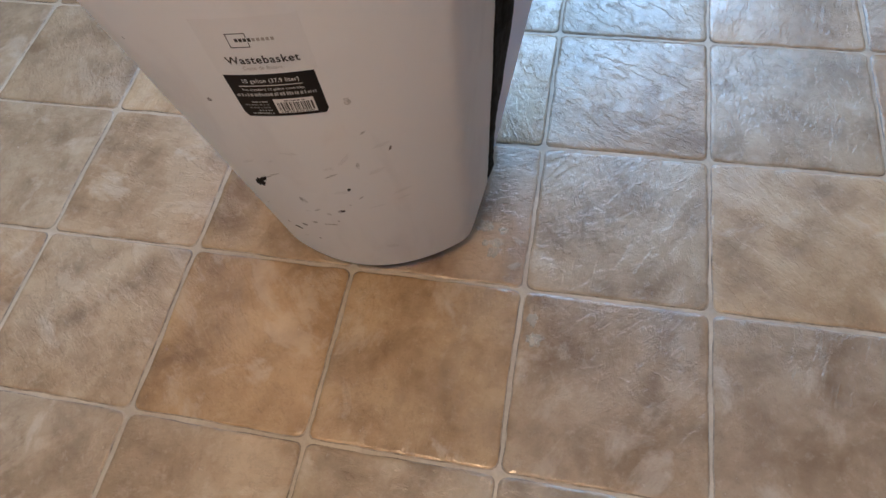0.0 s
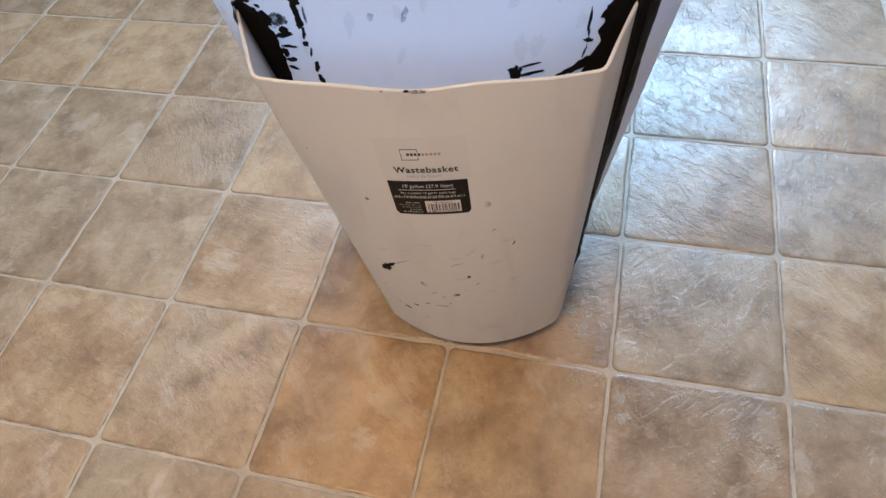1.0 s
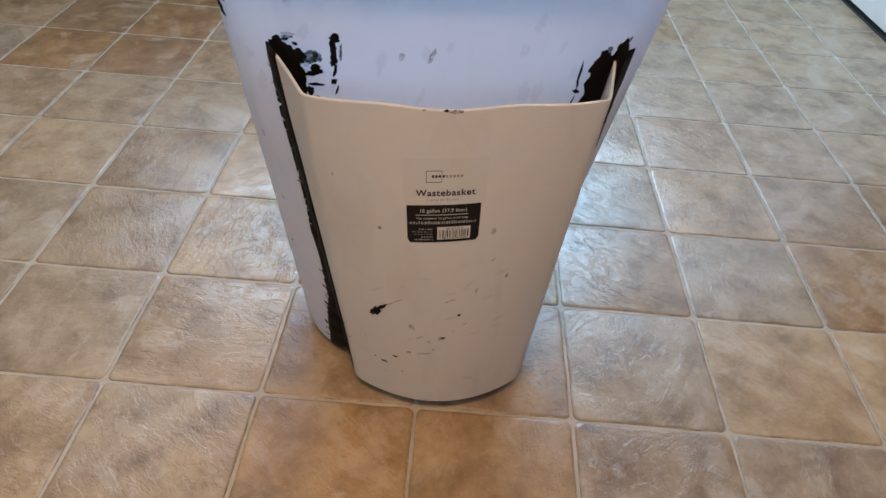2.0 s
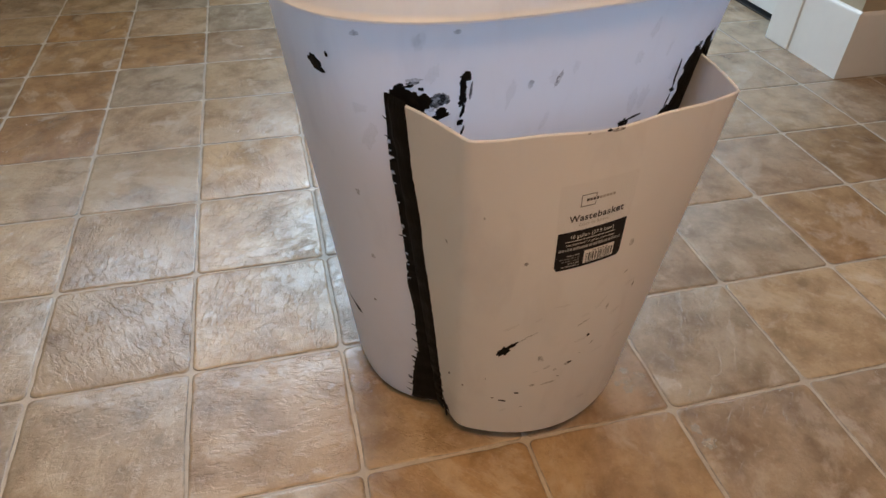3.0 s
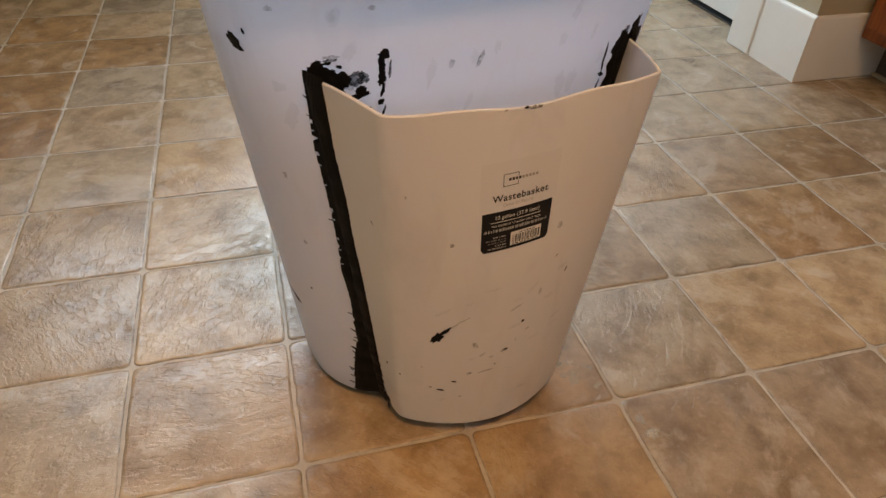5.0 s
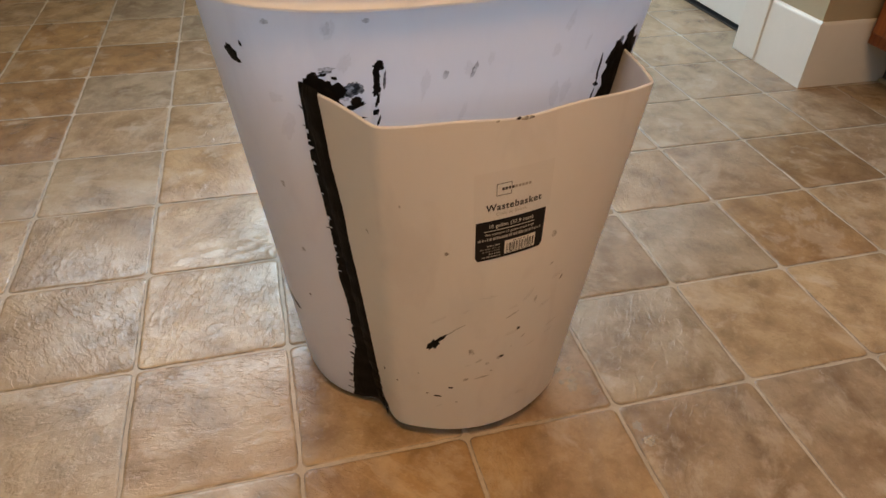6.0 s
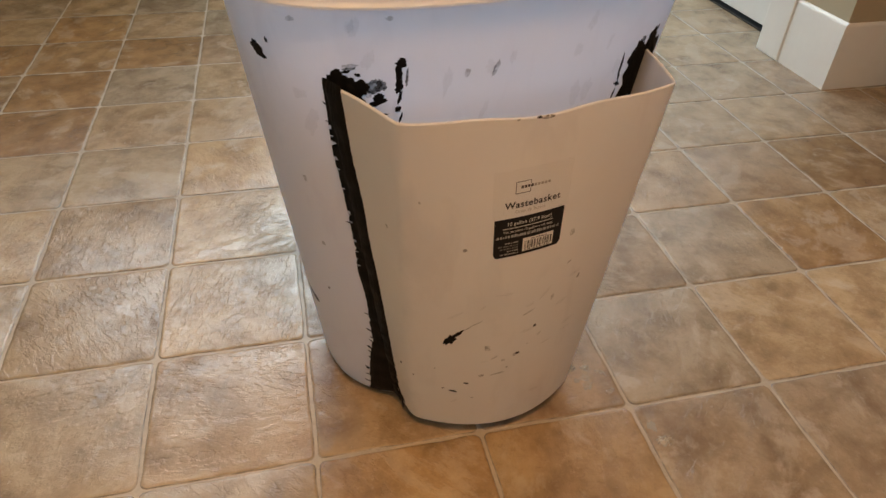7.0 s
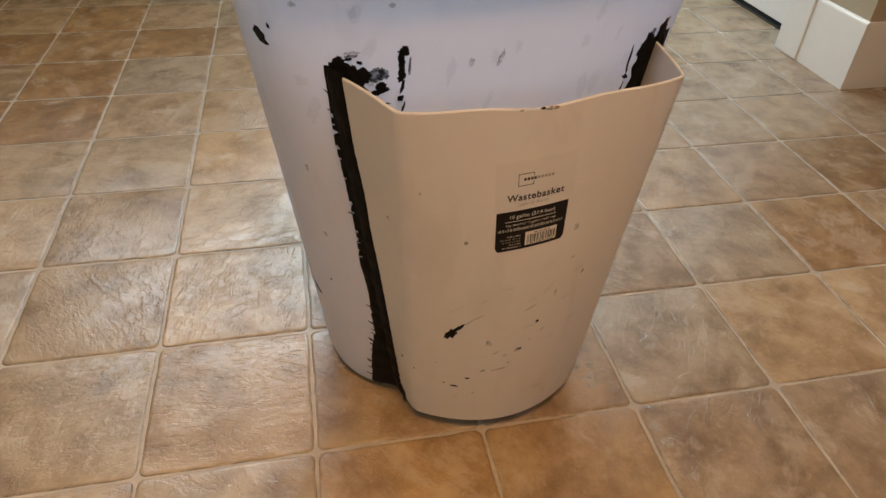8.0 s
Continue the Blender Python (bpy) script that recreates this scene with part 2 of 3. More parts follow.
floor = structure("floor", box((X0 - 0.1, Y0 - 0.1, -0.06), (1.75, Y1 + 0.1, -0.0012)), GROUT, "beige and grey stone-look sheet vinyl floor with tile pattern", "floor")
structure("ceiling", box((X0 - 0.1, Y0 - 0.1, TOP), (1.75, Y1 + 0.1, TOP + 0.1)), CEILING_PAINT, "plain off-white painted ceiling", "ceiling")
structure("wall_west", box((X0 - 0.1, Y0 - 0.1, 0), (X0, Y1 + 0.1, TOP)), WALL_PAINT, "tan painted kitchen wall with matte finish")
# opening made only for the added south fill
SX0, SX1, SZ0, SZ1 = -1.25, 0.25, 0.95, 2.05
structure("wall_south", join(
    box((X0, Y0 - 0.1, 0), (SX0, Y0, TOP)), box((SX1, Y0 - 0.1, 0), (1.75, Y0, TOP)),
    box((SX0, Y0 - 0.1, 0), (SX1, Y0, SZ0)), box((SX0, Y0 - 0.1, SZ1), (SX1, Y0, TOP))), WALL_PAINT, "tan painted kitchen wall with an opening for the added fill light")
# unseen, added at counter height to keep daylight off the far left floor
structure("wall_half", box((X0, 1.8, 0), (-0.42, 1.92, 1.10), 0.004), WALL_PAINT, "unseen low tan wall added to shade the far left floor")
structure("wall_east", box((1.65, Y0, 0), (1.75, 0.735, TOP)), WALL_PAINT, "tan painted wall behind the wooden cabinets")
WX0, WX1, WZ0, WZ1 = -1.64, 0.78, 1.16, 2.2
structure(
    "wall_north",
    join(
        box((X0, Y1, 0), (WX0, Y1 + 0.1, TOP)),
        box((WX1, Y1, 0), (1.75, Y1 + 0.1, TOP)),
        box((WX0, Y1, 0), (WX1, Y1 + 0.1, WZ0)),
        box((WX0, Y1, WZ1), (WX1, Y1 + 0.1, TOP)),
    ),
    WALL_PAINT,
    "tan painted wall with a wide window opening",
)
window = tagged(new("window_1"), "wide white-framed kitchen window letting in daylight", "window", kind="structure")
part("window_frame", join(
    box((WX0, Y1 + 0.02, WZ0), (WX0 + 0.05, Y1 + 0.08, WZ1), 0.004),
    box((WX1 - 0.05, Y1 + 0.02, WZ0), (WX1, Y1 + 0.08, WZ1), 0.004),
    box((WX0 + 0.05, Y1 + 0.02, WZ0), (WX1 - 0.05, Y1 + 0.08, WZ0 + 0.05), 0.004),
    box((WX0 + 0.05, Y1 + 0.02, WZ1 - 0.05), (WX1 - 0.05, Y1 + 0.08, WZ1), 0.004),
    box((-0.315, Y1 + 0.02, WZ0 + 0.05), (-0.265, Y1 + 0.08, WZ1 - 0.05), 0.004)), WHITE_PAINT, window)
for px0, px1 in ((WX0 + 0.05, -0.315), (-0.265, WX1 - 0.05)):
    pane = part("pane", box((px0, Y1 + 0.045, WZ0 + 0.05), (px1, Y1 + 0.051, WZ1 - 0.05)), GLASS, window)
    pane.visible_shadow = False

# The wall with the door, its end and the short return to the cabinets.
D0, D1, DZ = 0.983, 1.79, 2.04  # door opening
structure(
    "wall_door",
    join(box((X1 + 0.006, 0.741, 0), (0.94, 0.90, TOP)), box((X1 + 0.006, D1, 0), (0.94, Y1, TOP)), box((X1 + 0.006, 0.90, DZ), (0.94, D1, TOP)), box((0.83, 0.90, 0), (0.94, D0 - 0.001, DZ))),
    WALL_PAINT,
    "tan painted wall with an outside corner beside a doorway",
)
structure("wall_return", box((0.94, 0.741, 0), (1.65, 0.86, TOP)), WALL_PAINT, "tan painted short wall behind the cabinet end")


def board(lo, hi, along):
    """A baseboard with an eased top edge; along: the side that faces the room."""
    bm = box(lo, hi)
    top = [e for e in bm.edges if all(v.co.z > hi[2] - 1e-5 for v in e.verts)]
    out = [e for e in top if all(abs((v.co.x if along == "x" else v.co.y) - (lo[0] if along == "x" else lo[1])) < 1e-5 for v in e.verts)]
    bmesh.ops.bevel(bm, geom=out, offset=0.009, segments=3, affect="EDGES", profile=0.6)
    return bm


BASE_H = 0.148
tagged(smooth(part("baseboard", board((X1 - 0.002, 0.734, 0.0), (X1 + 0.006, 0.8965, BASE_H), "x"), WHITE_PAINT)), "white painted tall baseboard on the door wall", "baseboard", kind="structure")
tagged(smooth(part("baseboard", board((X1 + 0.0065, 0.734, 0.0), (CX + 0.6, 0.7405, BASE_H - 0.001), "y"), WHITE_PAINT)), "white painted baseboard returning round the wall corner", "baseboard", kind="structure")
casing = part("trim", join(
    box((X1 - 0.006, 0.8975, 0), (X1 + 0.006, D0, DZ + 0.086), 0.003),
    box((X1 - 0.006, D1, 0), (X1 + 0.006, D1 + 0.086, DZ + 0.086), 0.003),
    box((X1 - 0.006, D0, DZ), (X1 + 0.006, D1, DZ + 0.086), 0.003)), WHITE_PAINT)
tagged(casing, "white painted door casing meeting the baseboard", "trim", kind="structure")
tagged(part("trim", join(box((X1 + 0.006, D0 - 0.001, 0), (0.94, D0 + 0.004, DZ)), box((X1 + 0.006, D1 - 0.004, 0), (0.94, D1, DZ))), WHITE_PAINT), "white painted door jamb lining", "trim", kind="structure")
for by0, by1 in ((D1 + 0.087, Y1),):
    tagged(part("baseboard", board((X1 - 0.002, by0, 0.0), (X1 + 0.006, by1, BASE_H), "x"), WHITE_PAINT), "white painted tall baseboard beyond the door", "baseboard", kind="structure")
door = tagged(new("door_1"), "closed white painted interior door with a dark gap beneath", "door", kind="structure")
part("slab", box((0.885, D0 + 0.006, 0.017), (0.92, D1 - 0.006, DZ - 0.004), 0.002), WHITE_PAINT, door)
for pz0, pz1 in ((0.22, 0.92), (1.06, 1.88)):
    part("panel", box((0.880, D0 + 0.13, pz0), (0.8848, D1 - 0.13, pz1), 0.003), WHITE_PAINT, door)
knob = bmesh.new()
bmesh.ops.create_uvsphere(knob, u_segments=20, v_segments=12, radius=0.028, matrix=Matrix.Translation((0.842, D1 - 0.07, 0.95)))
bmesh.ops.create_cone(knob, cap_ends=True, segments=20, radius1=0.012, radius2=0.012, depth=0.04, matrix=pose(0.866, D1 - 0.07, 0.95, 0, 90, 0))
smooth(part("handle", knob, METAL, door, "round brushed metal knob"))
# no real sill: a near-black strip paints the shade under the door
tagged(part("threshold", box((0.887, D0 + 0.004, -0.001), (0.96, D1 - 0.004, 0.0035)), SHADOW_GAP), "dark strip painting the shade in the gap under the door", "threshold", kind="structure")

# ---- wooden base cabinets ----


def base_cabinet(y0, y1, label):
    thing = tagged(new("base_cabinet"), label, "cabinet", "base cabinets along the wall")
    part("body", box((0.947, y0 + 0.0015, 0.096), (1.645, y1 - 0.0015, 0.86), 0.002), RED_WOOD, thing)
    part("toe_kick", box((CX, y0 + 0.0015, 0.0), (CX + 0.02, y1 - 0.0015, 0.0955)), TOE_DARK, thing, "dark stained recessed toe kick")
    part("shoe_molding", box((CX - 0.012, y0 + 0.0015, 0.0), (CX - 0.0005, y1 - 0.0015, 0.009), 0.003), WALL_PAINT, thing)
    leaf = part("door", join(
        box((0.927, y0 + 0.02, 0.125), (0.9465, y0 + 0.085, 0.84), 0.004),
        box((0.927, y1 - 0.085, 0.125), (0.9465, y1 - 0.02, 0.84), 0.004),
        box((0.927, y0 + 0.085, 0.125), (0.9465, y1 - 0.085, 0.19), 0.004),
        box((0.927, y0 + 0.085, 0.775), (0.9465, y1 - 0.085, 0.84), 0.004),
        box((0.934, y0 + 0.085, 0.19), (0.9465, y1 - 0.085, 0.775))), RED_WOOD, thing)
    part("handle", box((0.906, y0 + 0.045, 0.64), (0.9265, y0 + 0.057, 0.75), 0.004), METAL, leaf)
    return thing


for cy in (0.733, 0.233, -0.267, -0.767, -1.267, -1.767):
    base_cabinet(cy - 0.5, cy, "orange-stained wooden base cabinet with a dark recessed toe kick")
worktop = tagged(part("worktop", box((0.912, -2.27, 0.861), (1.648, 0.733, 0.90), 0.006), STONE), "brown speckled laminate worktop lying on the cabinets", "worktop")

# ---- ceiling lamps ----


def ceiling_lamp(x, y, wide):
    thing = tagged(new("ceiling_lamp"), "unseen round flush ceiling lamp with a warm glowing glass bowl", "ceiling lamp", "kitchen ceiling lamps")
    thing.matrix_world = pose(x, y, TOP)
    rim = bmesh.new()
    bmesh.ops.create_cone(rim, cap_ends=True, segments=40, radius1=wide * 0.6, radius2=wide * 0.57, depth=0.025, matrix=pose(0, 0, -0.0126))
    smooth(part("base", rim, METAL, thing))
    bowl = bmesh.new()
    bmesh.ops.create_uvsphere(bowl, u_segments=32, v_segments=12, radius=wide * 0.54)
    bmesh.ops.delete(bowl, geom=[v for v in bowl.verts if v.co.z > 0.001], context="VERTS")
    for v in bowl.verts:
        v.co.z = v.co.z * 0.2 - 0.026
    smooth(part("shade", bowl, LAMP_GLASS, thing, "warm white frosted glass bowl"))
    return thing


for lx, ly, _, wide in LAMPS:
    ceiling_lamp(lx, ly, wide)

# ---- the wastebasket: shape ----
# Local axes: u to the right along its front, v to the back, z up.
HEIGHT = 0.465


def lerp(a, b, f):
    return a + (b - a) * f


def main_dims(z):
    f = z / HEIGHT
    return lerp(0.139, 0.210, f), lerp(0.111, 0.138, f), lerp(2.35, 2.8, f)


VC = 0.14


TUB_TURN, TUB_BACK = radians(4.0), 0.012  # the tub stands a little askew behind the panel


def set_tub(u, v, z):
    c, s = math.cos(TUB_TURN), math.sin(TUB_TURN)
    return Vector((0.0287 * z + u * c - (v - VC) * s, VC + TUB_BACK + u * s + (v - VC) * c, z))


def main_ring(z, count=120, grow=0.0):
    a, b, n = main_dims(z)
    a, b = a + grow, b + grow
    out = []
    for k in range(count):
        th = 2 * math.pi * k / count
        c, s = math.cos(th), math.sin(th)
        out.append(set_tub(a * math.copysign(abs(c) ** (2 / n), c), VC - b * math.copysign(abs(s) ** (2 / n), s), z))
    return out


def on_main(u, z, off=0.0):
    """A place on the front half of the basket's outside, off metres out of it."""
    def at(u, z):
        a, b, n = main_dims(z)
        return set_tub(u, VC - b * max(1e-6, 1 - abs(u / a) ** n) ** (1 / n), z)
    p = at(u, z)
    du, dz = at(u + 5e-4, z) - at(u - 5e-4, z), at(u, z + 5e-4) - at(u, z - 5e-4)
    return p + du.cross(dz).normalized() * off


PANEL_LOW, PANEL_TOP = 0.0175, 0.4005
# corner, seam and bow of the glued-on panel, at its foot and at its lip
FOOT = dict(sl=(-0.080, 0.048), cl=(-0.0720, 0.0078), cr=(0.1195, 0.0088), sr=(0.137, 0.090), bow=0.0355)
LIP = dict(sl=(-0.132, 0.032), cl=(-0.099, -0.040), cr=(0.134, -0.031), sr=(0.1605, 0.056), bow=0.0115)
FLANK, FRONT = 14, 56
WIDTH_STEPS = 2 * FLANK + FRONT


def panel_row(z):
    f = (z - PANEL_LOW) / (PANEL_TOP - PANEL_LOW)
    g = {k: (lerp(FOOT[k], LIP[k], f) if k == "bow" else Vector(FOOT[k]).lerp(Vector(LIP[k]), f)) for k in FOOT}
    bow = g["bow"] + 0.007 * math.sin(math.pi * min(1, max(0, f)))
    row = [g["sl"].lerp(g["cl"], k / FLANK) for k in range(FLANK)]
    for k in range(FRONT + 1):
        q = k / FRONT
        p = g["cl"].lerp(g["cr"], q)
        row.append(Vector((p.x, p.y - bow * 4 * q * (1 - q))))
    row += [g["cr"].lerp(g["sr"], k / FLANK) for k in range(1, FLANK + 1)]
    for _ in range(int(lerp(6, 1, min(1, max(0, f))))):
        row = [row[0]] + [row[k] * 0.5 + (row[k - 1] + row[k + 1]) * 0.25 for k in range(1, len(row) - 1)] + [row[-1]]
    return row


ROWS = 48
PANEL_ROWS = [panel_row(lerp(PANEL_LOW, PANEL_TOP, k / ROWS)) for k in range(ROWS + 1)]


def lip_dip(s):
    """The cut lip runs a little unevenly."""
    q = s / WIDTH_STEPS
    return 0.0022 * math.sin(q * 9.0 + 0.8) + 0.0012 * math.sin(q * 23.0) - 0.004 * q


def on_panel(s, z, off=0.0):
    """A place on the panel: s counts its steps across, from the one seam to the other."""
    def at(s, z):
        r = min(max((z - PANEL_LOW) / (PANEL_TOP - PANEL_LOW) * ROWS, 0), ROWS - 1e-6)
        c = min(max(s, 0), WIDTH_STEPS - 1e-6)
        i, j = int(r), int(c)
        lo = PANEL_ROWS[i][j].lerp(PANEL_ROWS[i][j + 1], c - j)
        hi = PANEL_ROWS[i + 1][j].lerp(PANEL_ROWS[i + 1][j + 1], c - j)
        p = lo.lerp(hi, r - i)
        return Vector((p.x, p.y, z))
    p = at(s, z)
    ds, dz = at(s + 0.4, z) - at(s - 0.4, z), at(s, z + 0.004) - at(s, z - 0.004)
    return p + ds.cross(dz).normalized() * off


STEP = 0.00415  # metres across one step of the panel's front
# ---- the wastebasket: parts ----
basket = tagged(new("wastebasket"), "scuffed white plastic wastebasket with a panel glued on in black", "wastebasket")
basket.matrix_world = pose(-0.1795, 0.0225, 0, 0, 0, 6)


def sheet(rows, closed=False):
    """A bmesh of quads from rows of places."""
    bm = bmesh.new()
    grid = [[bm.verts.new(p) for p in row] for row in rows]
    for a, b in zip(grid, grid[1:]):
        for k in range(len(a) if closed else len(a) - 1):
            n = (k + 1) % len(a)
            bm.faces.new((a[k], a[n], b[n], b[k]))
    return bm, grid


def basket_body():
    outer = [main_ring(0.001, grow=-0.016), main_ring(0.0022, grow=-0.010), main_ring(0.0055, grow=-0.0045), main_ring(0.010, grow=-0.0012)] + [main_ring(lerp(0.016, HEIGHT, k / 30)) for k in range(31)]
    inner = [main_ring(lerp(HEIGHT, 0.012, k / 30), grow=-0.0022) for k in range(31)]
    bm, grid = sheet(outer + inner, closed=True)
    bm.faces.new(grid[0]), bm.faces.new(grid[-1])
    return bm


smooth(part("body", basket_body(), BODY_PLASTIC, basket, "tapered white translucent plastic tub"), 60)


def basket_rim():
    """The rolled lip round the mouth."""
    shape = ((0.0002, -0.0010), (0.0068, -0.0016), (0.0080, -0.0008), (0.0082, 0.0006), (0.0072, 0.0018), (0.0058, 0.0030), (0.0052, 0.0050), (0.0050, 0.012), (0.0040, 0.0165), (0.0005, 0.0195), (-0.0040, 0.0185), (-0.0060, 0.015), (-0.0045, 0.004), (-0.0026, -0.004))
    rows = []
    for grow, up in shape:
        rows.append([Vector((p.x, p.y, HEIGHT + up)) for p in main_ring(HEIGHT, 140, grow)])
    bm, _ = sheet(rows + rows[:1], closed=True)
    bmesh.ops.remove_doubles(bm, verts=bm.verts, dist=1e-6)
    return bm


smooth(part("rim", basket_rim(), RIM_PLASTIC, basket, "rolled cream-white rim"), 45)


def basket_panel():
    thick = 0.0024
    zs = [lerp(PANEL_LOW, PANEL_TOP, k / ROWS) for k in range(ROWS + 1)]

    def place(s, z, off):
        p = on_panel(s, z, off)
        f = max(0.0, (z - 0.36) / (PANEL_TOP - 0.36))
        return Vector((p.x, p.y, p.z + lip_dip(s) * f))

    count = range(WIDTH_STEPS + 1)
    outer = [[place(s, z, 0.0) for s in count] for z in zs]
    inner = [[place(s, z, -thick) for s in count] for z in reversed(zs)]
    crown = [[(a + b) / 2 + Vector((0, 0, 0.0007)) for a, b in zip(outer[-1], inner[0])]]
    bm, grid = sheet(outer + crown + inner + outer[:1])
    bmesh.ops.remove_doubles(bm, verts=bm.verts, dist=1e-6)
    bmesh.ops.holes_fill(bm, edges=[e for e in bm.edges if e.is_boundary], sides=0)
    return bm


panel = smooth(part("front_panel", basket_panel(), PANEL_PLASTIC, basket, "cut white plastic panel glued on as a front pocket"), 35)


def ragged(n, seed, rough=0.5):
    rng = random.Random(seed)
    waves = [(rng.uniform(0, 6.3), k, rng.uniform(0.3, 1.0) / k ** 0.75) for k in range(1, 12)]
    return [1 + rough * 0.35 * sum(w * math.sin(k * 2 * math.pi * i / n + ph) for ph, k, w in waves) for i in range(n)]


def dab(surface, across, up, w, h, angle, seed, thick=0.0006, rough=0.5, unit=1.0):
    """A dab of paint or dirt with an uneven outline, lying on a surface. w, h in metres; unit: metres for one step across."""
    n = 44
    rng = random.Random(seed + 7)
    radius = [r * (1 + rough * rng.uniform(-0.16, 0.12)) for r in ragged(n, seed, rough)]
    ca, sa = math.cos(radians(angle)), math.sin(radians(angle))
    bm = bmesh.new()
    rings = []
    for share, off in ((1.0, 0.00012), (0.86, thick), (0.45, thick * 1.1)):
        ring = []
        for k in range(n):
            th = 2 * math.pi * k / n
            x, y = math.cos(th) * w / 2 * radius[k] * share, math.sin(th) * h / 2 * radius[k] * share
            ring.append(bm.verts.new(surface(across + (x * ca - y * sa) / unit, up + x * sa + y * ca, off)))
        rings.append(ring)
    for a, b in zip(rings, rings[1:]):
        for k in range(n):
            bm.faces.new((a[k], a[(k + 1) % n], b[(k + 1) % n], b[k]))
    bm.faces.new(rings[-1])
    return bm


def seam_at(z, side):
    """Where the panel's edge meets the tub: the tub's u at height z."""
    edge = on_panel(0 if side < 0 else WIDTH_STEPS, min(max(z, PANEL_LOW), PANEL_TOP))
    best = min((((on_main(side * k / 1000, z) - Vector((edge.x, edge.y, z))).length, side * k / 1000) for k in range(70, 190)), key=lambda p: p[0])
    fine = best[1] - 0.001
    return min(((on_main(fine + k / 20000, z) - Vector((edge.x, edge.y, z))).length, fine + k / 20000) for k in range(41))[1]


def wander(z, seed, fine=1.0):
    """Uneven edge of a brushed bead: slow swing and quick nicks."""
    slow = noise.noise((seed * 7.1, z * 22.0, 0.3))
    quick = noise.noise((seed * 3.7, z * 160.0, 1.7))
    nick = max(0.0, noise.noise((seed * 5.3, z * 420.0, 4.1)) - 0.12)
    return 0.0022 * slow + fine * (0.0011 * quick + 0.0040 * nick * max(0.0, noise.noise((seed * 2.3, z * 55.0, 6.0))))


def glue_bead(side, on_tub, on_flap, low, high, seed, spread_low=0.0):
    """The thick black bead brushed over the joint of tub and panel."""
    rows, count = [], 330
    for k in range(count + 1):
        z = lerp(low, high, k / count)
        end = min(1.0, (k + 0.6) / 6, (count - k + 0.6) / 7)
        zp = min(max(z, PANEL_LOW), PANEL_TOP)
        u = seam_at(z, side)
        f = (z - low) / (high - low)
        torn = 0.1 if side > 0 else 1.0 if 0.2 < z < 0.385 else 0.2  # the bead is torn along its upper half
        gate = max(0.0, noise.noise((seed, z * 38.0, 2.6)) + 0.1)
        tear = max(0.0, noise.noise((seed, z * 130.0, 8.0)) + 0.4 * noise.noise((seed, z * 290.0, 5.0)) - 0.05)
        left = lerp(on_tub[0], on_tub[1], f) + spread_low * max(0.0, 1 - f / 0.22) ** 0.6 + wander(z, seed, 0.45) - torn * gate * min(tear, 0.5) * 0.022
        right = max(0.002, lerp(on_flap[0], on_flap[1], f) + wander(z, seed + 9, 0.7) + 0.012 * max(0.0, 1 - z / 0.12) * noise.noise((seed + 4, z * 170.0, 3.0)))
        lump = 1 + 0.5 * noise.noise((seed, z * 60.0, 0.0))

        def flap(d, off):
            steps = d / 0.0046
            return on_panel(steps if side < 0 else WIDTH_STEPS - steps, zp, off) + Vector((0, 0, z - zp))

        def tub(d, off):
            return on_main(u + side * d, z, off)

        a, b = tub(0.0015, 0.0030 * lump * end), flap(0.002, 0.0030 * lump * end)
        row = [tub(left, -0.0004), tub(left * 0.93, 0.0007 * end), tub(left * 0.66, 0.0014 * lump * end), a, (a + b) / 2, b, flap(right * 0.6, 0.0017 * lump * end), flap(right * 0.93, 0.0008 * end), flap(right, -0.0004)]
        rows.append(row)
    bm, grid = sheet(rows)
    # small tears along the outer edge of the upper half, where the plastic shows through
    rng, k = random.Random(seed), 0
    while k < count:
        z = lerp(low, high, k / count)
        k += rng.choice((3, 5, 7, 10, 16))
        run = rng.choice((1, 1, 2, 2, 3))
        if side < 0 and 0.20 < z < 0.375 and k + run < count:
            lane = rng.choice((0, 1, 1))
            for r in range(k, k + run):
                hole = bm.faces.get((grid[r][lane], grid[r][lane + 1], grid[r + 1][lane + 1], grid[r + 1][lane]))
                if hole:
                    bm.faces.remove(hole)
            k += run
    return bm


body = next(o for o in basket.children if o.name.startswith("body"))
smooth(part("glue_bead", glue_bead(-1, (0.014, 0.005), (0.019, 0.013), 0.012, 0.408, 3, 0.013), BLACK, basket, "thick black adhesive bead with ragged brushed edges"), 50)
smooth(part("glue_bead", glue_bead(1, (0.006, 0.014), (0.009, 0.008), 0.02, 0.403, 11), BLACK, basket, "thick black adhesive bead with ragged brushed edges"), 50)


def glue_fill(side, inner, low, high, seed):
    """Adhesive on the tub inside the pocket, from the joint inwards. inner: rows of (height, tub u)."""
    rows = []
    for k in range(81):
        z = lerp(low, high, k / 80)
        u0 = seam_at(min(z, PANEL_TOP), side)
        (za, ua), (zb, ub) = next(((p, q) for p, q in zip(inner, inner[1:]) if p[0] <= z <= q[0]), (inner[-2], inner[-1]))
        u1 = lerp(ua, ub, (z - za) / (zb - za)) - 0.0045 - 0.018 * z - side * 1.6 * wander(z, seed, 1.8)
        rows.append([on_main(u0 + side * 0.001, z, 0.0014), on_main(lerp(u0, u1, 0.5), z, 0.0012 + 0.0006 * noise.noise((seed, z * 90, 2))), on_main(lerp(u0, u1, 0.93), z, 0.0008), on_main(u1, z, -0.0003)])
    bm, _ = sheet(rows)
    return bm


